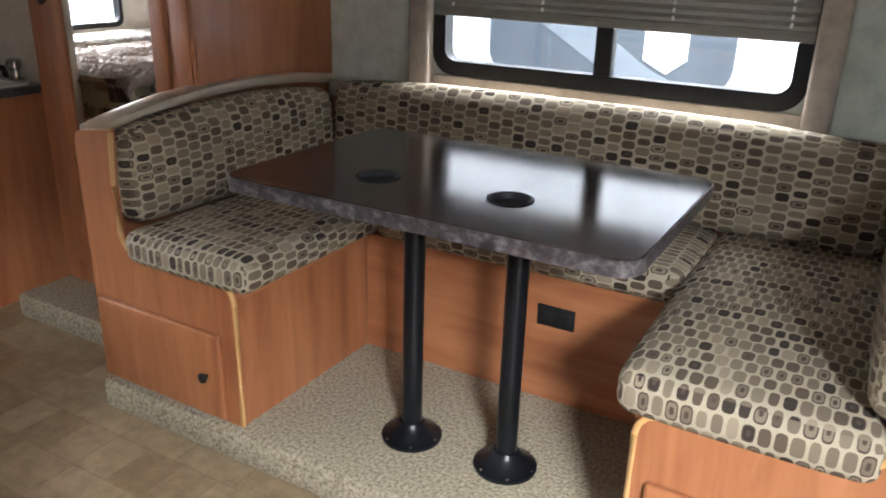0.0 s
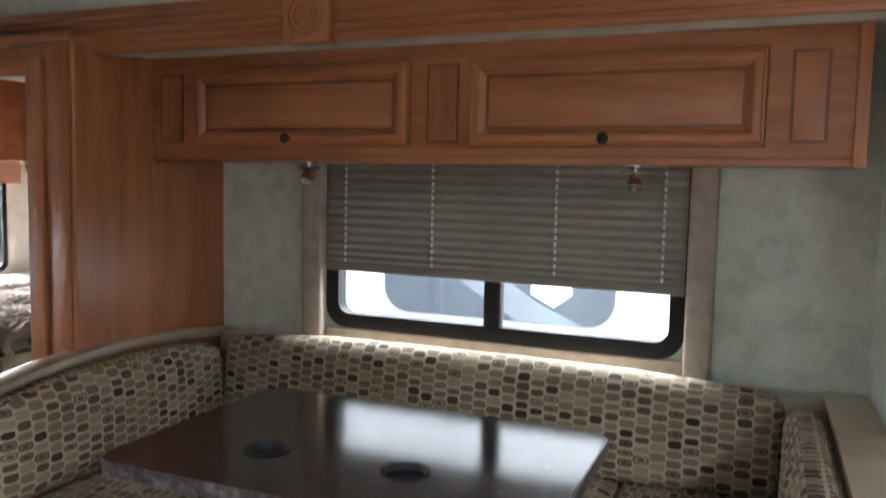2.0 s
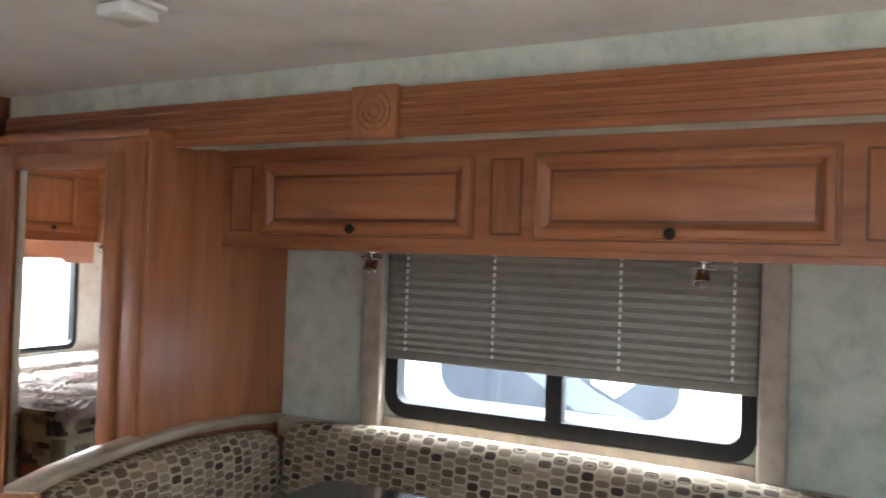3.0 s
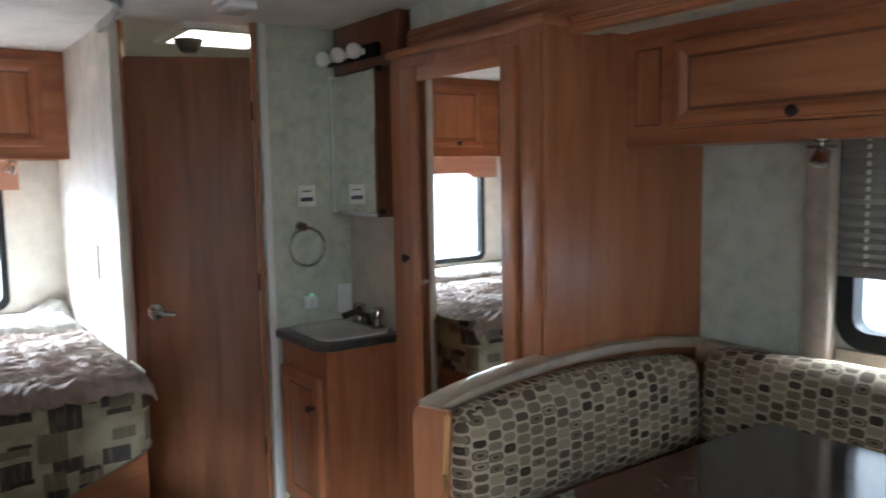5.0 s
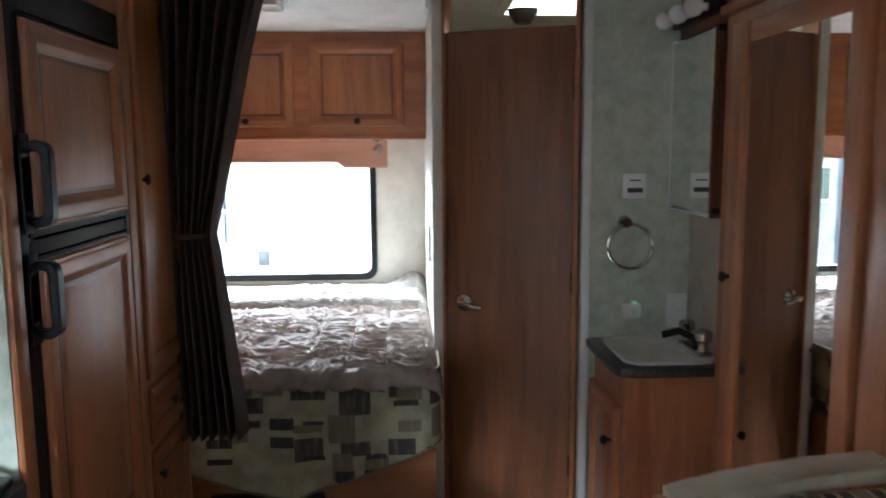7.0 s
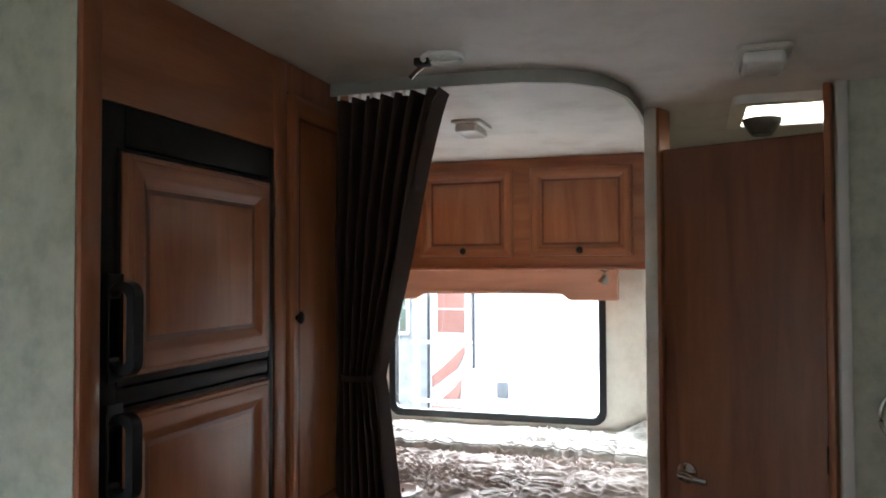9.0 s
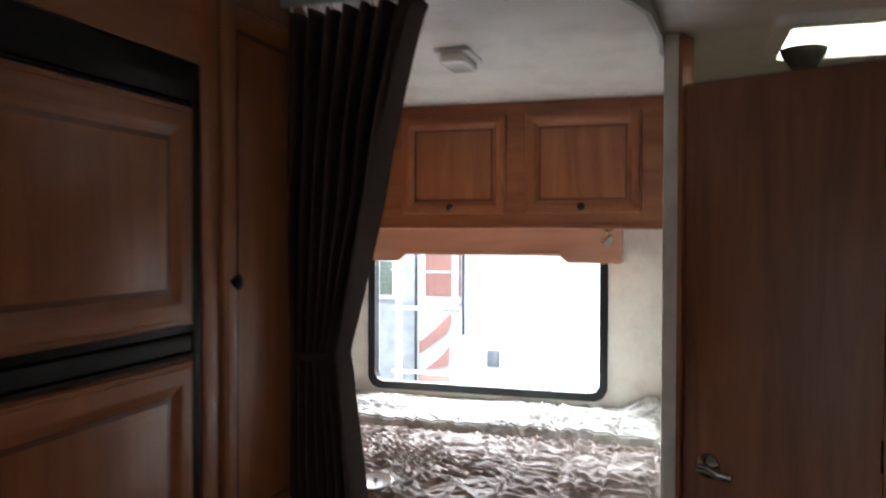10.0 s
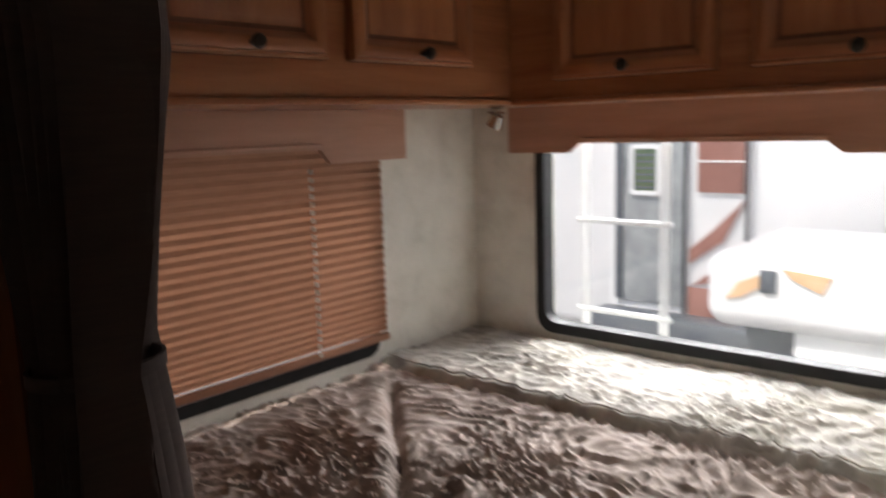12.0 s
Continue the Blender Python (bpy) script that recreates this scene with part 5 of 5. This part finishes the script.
curt = thing("bed_curtain", (-2.8, 0.5, 0.57), "dark brown pleated bed curtain tied back", "curtain")
bm = bmesh.new()
NP, NZ = 150, 60
rows = []
for j in range(NZ + 1):
    z = 1.925 + (0.6 - 1.925) * j / NZ
    t = (1.925 - z) / (1.925 - 1.2)
    if t < 1:
        w = 0.305 - 0.195 * (t ** 0.85)
    else:
        s_ = (1.2 - z) / 0.6
        w = 0.11 + 0.075 * (s_ ** 0.8)
    back = min(1.0, t * 1.8)
    amp = 0.03 + 0.016 * math.sin(min(1, abs(z - 1.2) / 0.4) * math.pi / 2)
    row = []
    for i in range(NP + 1):
        u = i / NP
        ph = u * 2 * math.pi * 11 + 1.1 * noise.noise(Vector((u * 5, 0.3 * z, 7)))
        front, turn = min(1.0, u / 0.62), max(0.0, (u - 0.62) / 0.38)
        y = 0.365 + w * front - 0.155 * turn * back + 0.004 * noise.noise(Vector((u * 9, z * 3, 0)))
        x = -2.8 + 0.06 * front * (1 - back) - 0.13 * turn * back + amp * math.sin(ph + 0.5 * noise.noise(Vector((u * 4, z * 2, 1)))) * (1 - 0.6 * turn) + 0.012 * noise.noise(Vector((u * 6, z * 2.5, 4)))
        row.append(bm.verts.new((x, y, z)))
    rows.append(row)
for a, c in zip(rows, rows[1:]):
    for i in range(NP):
        bm.faces.new((a[i], a[i + 1], c[i + 1], c[i]))
cloth_ob = part("cloth", bm, curtain_cloth, curt)
cloth_ob.modifiers.new("cloth", "SOLIDIFY").thickness = 0.002
part("tie_back", ring([(-2.822 + 0.072 * math.cos(a * math.pi / 12), 0.416 + 0.054 * math.sin(a * math.pi / 12)) for a in range(24)], [(-2.822 + 0.068 * math.cos(a * math.pi / 12), 0.416 + 0.05 * math.sin(a * math.pi / 12)) for a in range(24)], "z", 1.19, 1.205), curtain_cloth, curt, "dark cloth tie")
for k in range(9):
    part("hook", cyl((-2.74, 0.385 + 0.03 * k, 1.92), (-2.74, 0.385 + 0.03 * k, CEIL - 0.012), 0.004, None, 6), white_plastic, curt)


# ---- ceiling lights ----
def ceiling_light(x, y, lx, ly, label):
    t = thing("ceiling_light", (x, y, CEIL), label, "lamp", "ceiling lights")
    part("base", prism(rounded(x - lx / 2, x + lx / 2, y - ly / 2, y + ly / 2, 0.015), "z", CEIL - 0.012, CEIL - 0.001, 0.003), white_plastic, t)
    bm = prism(rounded(x - lx / 2 + 0.012, x + lx / 2 - 0.012, y - ly / 2 + 0.012, y + ly / 2 - 0.012, 0.015), "z", CEIL - 0.04, CEIL - 0.0125, 0.008)
    part("lens", bm, lens_glass, t, "clear ribbed lens")
    return t


ceiling_light(-2.78, 1.41, 0.17, 0.115, "square clear-lens ceiling light in the passage")
ceiling_light(-3.38, 0.565, 0.17, 0.1, "small square ceiling light over the bed")
ceiling_light(-1.98, 1.3, 0.3, 0.12, "twin-tube ceiling light in the living area")
ceiling_light(-1.37, 1.38, 0.12, 0.12, "small ceiling light by the dinette")
spot = thing("ceiling_spot", (-2.545, 0.71, CEIL), "small clear ring fixture with a dark clip on the ceiling", "lamp")
part("base", lathe([(0.02, 0), (0.02, 0.006), (0.012, 0.016)], (-2.545, 0.71, CEIL), "-z", 20), lens_glass, spot)
part("ring", sweep([(-2.53 + 0.045 * math.cos(a * math.pi / 16), 0.735 + 0.045 * math.sin(a * math.pi / 16), CEIL - 0.02) for a in range(32)], 0.006, 8, True), lens_glass, spot, "clear plastic ring")
part("clip", box(-2.56, -2.53, 0.665, 0.7, CEIL - 0.03, CEIL - 0.012, 0.004), bronze, spot, "dark bronze clip")
part("arm", sweep([(-2.545, 0.7, CEIL - 0.016), (-2.56, 0.665, CEIL - 0.034), (-2.57, 0.645, CEIL - 0.046)], 0.006), steel, spot)

# ---- outside ----
GZ = -0.85
solid("ground", box(-150, 150, -150, 150, GZ - 0.1, GZ), gravel, "worn grey asphalt dealer lot", "ground", "structure")
tr1 = thing("parked_trailer", (-0.5, 5.2, GZ), "white travel trailer with a grey tinted window parked alongside", "trailer")
part("body", box(-4.5, 4.5, 4.6, 7.0, GZ + 0.45, 2.6, 0.12, 4), trailer_white, tr1)
tw = part("window", prism(rounded(-2.19, -0.75, 0.6, 1.5, 0.16), "y", 4.575, 4.6), tint_glass, tr1, "grey tinted side window")
# pale diagonal band imitates a reflection on the tinted glass
part("painted_reflection", prism([(-1.95, 0.98), (-1.52, 0.72), (-1.32, 0.604), (-0.93, 0.604), (-1.2, 0.72), (-1.6, 0.98)], "y", 4.571, 4.5745), tint_light, tw)
part("white_emblem", prism([(-1.235, 1.3), (-1.235, 0.77), (-1.1, 0.7), (-0.995, 0.78), (-0.995, 1.3)], "y", 4.568, 4.5742), trailer_white, tw)
part("skirt", box(-4.4, 4.4, 4.75, 6.9, GZ, GZ + 0.45), black_plastic, tr1)

lad = thing("roof_ladder", (-4.68, 0.04, 0.0), "white tubular ladder fixed to the trailer rear", "ladder")
for y in (-0.1, -0.082, 0.172, 0.19):
    part("rail", cyl((-4.68, y, -0.3), (-4.68, y, 2.3), 0.0075, None, 10), trailer_white, lad)
for z in (0.23, 0.525, 0.82, 1.115, 1.41, 1.7):
    part("rung", cyl((-4.68, -0.12, z), (-4.68, 0.205, z), 0.009, None, 10), trailer_white, lad)
for z in (0.1, 1.9):
    for y in (-0.09, 0.18):
        part("bracket", box(-4.685, -4.58, y - 0.012, y + 0.012, z, z + 0.02, 0.003), trailer_white, lad)

tr2 = thing("parked_motorhome", (-8.5, -0.9, GZ), "white motorhome with brick-red graphics parked behind", "motorhome")
part("body", box(-10.5, -7.52, -1.6, 1.2, GZ + 0.5, 2.5, 0.1, 4), trailer_white, tr2)
part("grey_panel", box(-7.52, -7.5, -1.5, -0.98, 0.14, 1.9, 0.008), pale_grey, tr2, "grey rear panel")
part("door_edge", box(-7.5, -7.488, -1.5, -1.44, 0.16, 1.88, 0.004), tint_light, tr2, "darker door edge")
part("window_surround", ring(rounded(-1.385, -1.155, 0.91, 1.26, 0.03), rounded(-1.355, -1.185, 0.94, 1.23, 0.015), "x", -7.5, -7.48), trailer_white, tr2, "white window surround")
w2 = part("window", box(-7.5, -7.486, -1.36, -1.18, 0.935, 1.235, 0.005), green_glass, tr2, "green louvred window")
for k in range(6):
    part("louvre", box(-7.486, -7.481, -1.35, -1.19, 0.955 + 0.045 * k, 0.97 + 0.045 * k), tint_light, w2)
part("red_panel", box(-7.52, -7.497, -0.9, -0.59, 0.94, 1.9, 0.006), red_paint, tr2, "brick-red panel")
part("panel_rail", box(-7.497, -7.49, -0.92, -0.57, 1.14, 1.152), trailer_white, tr2)
part("swoosh", prism([(-0.95, 0.55), (-0.8, 0.68), (-0.58, 0.9), (-0.72, 0.62), (-0.95, 0.45)], "x", -7.52, -7.5), red_paint, tr2)
part("swoosh", prism([(-0.93, 0.3), (-0.7, 0.36), (-0.66, 0.56), (-0.78, 0.42)], "x", -7.52, -7.5), red_paint, tr2)
part("red_skirt", box(-7.52, -7.5, -0.96, -0.64, -0.2, 0.29, 0.006), red_paint, tr2)
for y in (-0.975, -0.56):
    part("post", cyl((-7.48, y, -0.4), (-7.48, y, 2.2), 0.012, None, 8), tint_glass, tr2)
part("bumper", box(-7.52, -7.3, -1.6, 0.0, -0.1, 0.1, 0.03), tint_light, tr2)
tr3 = thing("parked_trailer", (-9.0, -4.0, GZ), "white travel trailer parked beyond the motorhome", "trailer")
part("body", box(-12.5, -8.3, -6.5, -1.7, GZ + 0.5, 2.3, 0.1, 4), trailer_white, tr3)
part("skirt", box(-12.4, -8.4, -6.4, -1.8, GZ, GZ + 0.5), black_plastic, tr3)

orange_paint = mottled("faded_orange_decal", (0.66, 0.42, 0.24), (0.7, 0.46, 0.28), (0.74, 0.5, 0.32), 6, 0.4, 20, 0.02)
van2 = thing("parked_van", (-6.9, 0.6, GZ), "white van with orange markings parked close behind", "van")
part("body", box(-7.3, -6.2, -0.32, 1.8, 0.4, 0.78, 0.1, 5), trailer_white, van2)
part("undertray", box(-7.2, -6.35, -0.15, 0.1, GZ + 0.15, 0.42), tint_light, van2)
part("skirt", box(-7.22, -6.27, 0.102, 1.75, GZ + 0.2, 0.42, 0.02), trailer_white, van2)
for y in (-0.02,):
    wheel = part("wheel", cyl((-6.75, y - 0.1, GZ + 0.33), (-6.75, y + 0.1, GZ + 0.33), 0.33, None, 28), black_plastic, van2)
    part("rim", cyl((-6.75, y - 0.105, GZ + 0.33), (-6.75, y + 0.105, GZ + 0.33), 0.19, None, 24), steel, wheel)
part("orange_marking", prism([(-0.2, 0.55), (-0.12, 0.57), (0.0, 0.65), (-0.03, 0.69), (-0.14, 0.64)], "x", -6.199, -6.19), orange_paint, van2, "orange marking")
part("orange_marking", prism([(0.06, 0.72), (0.28, 0.7), (0.24, 0.62), (0.12, 0.67)], "x", -6.199, -6.19), orange_paint, van2, "orange marking")
part("lamp", box(-6.2, -6.185, -0.04, 0.04, 0.6, 0.71, 0.01), tint_light, van2, "grey lamp")

# unseen kitchen window, added for light, and out-of-view entry frame that let the day in
kw = thing("window_4", (-0.3, SY, 1.05), "unseen kitchen side window added to let daylight in", "window", kind="structure")
part("window_frame", ring(rounded(-0.78, 0.18, 1.02, 1.63, 0.04), rounded(-0.74, 0.14, 1.06, 1.59, 0.03), "y", SY - 0.05, SY + 0.012), black_plastic, kw)
p = part("pane", box(-0.75, 0.15, SY - 0.03, SY - 0.026, 1.05, 1.6), glass, kw)
p.visible_shadow = False
ed = thing("entry_frame", (1.0, SY, 0.0), "open entry doorway with a white frame", "door frame", kind="structure")
for x0, x1, z0, z1 in ((0.6, 0.65, 0, 1.9), (1.35, 1.4, 0, 1.9), (0.6, 1.4, 1.85, 1.9)):
    part("jamb", box(x0, x1, SY - 0.065, SY + 0.015, z0, z1, 0.004), white_plastic, ed)
# unseen front window, added as a way in for the fill lamp
fw = thing("window_5", (2.17, 0.75, 1.05), "unseen front window added to let light in", "window", kind="structure")
part("window_frame", ring(rounded(0.07, 1.43, 1.02, 1.68, 0.05), rounded(0.11, 1.39, 1.06, 1.64, 0.04), "x", 2.128, 2.21), white_plastic, fw)
p = part("pane", box(2.168, 2.172, 0.1, 1.4, 1.05, 1.65), glass, fw)
p.visible_shadow = False
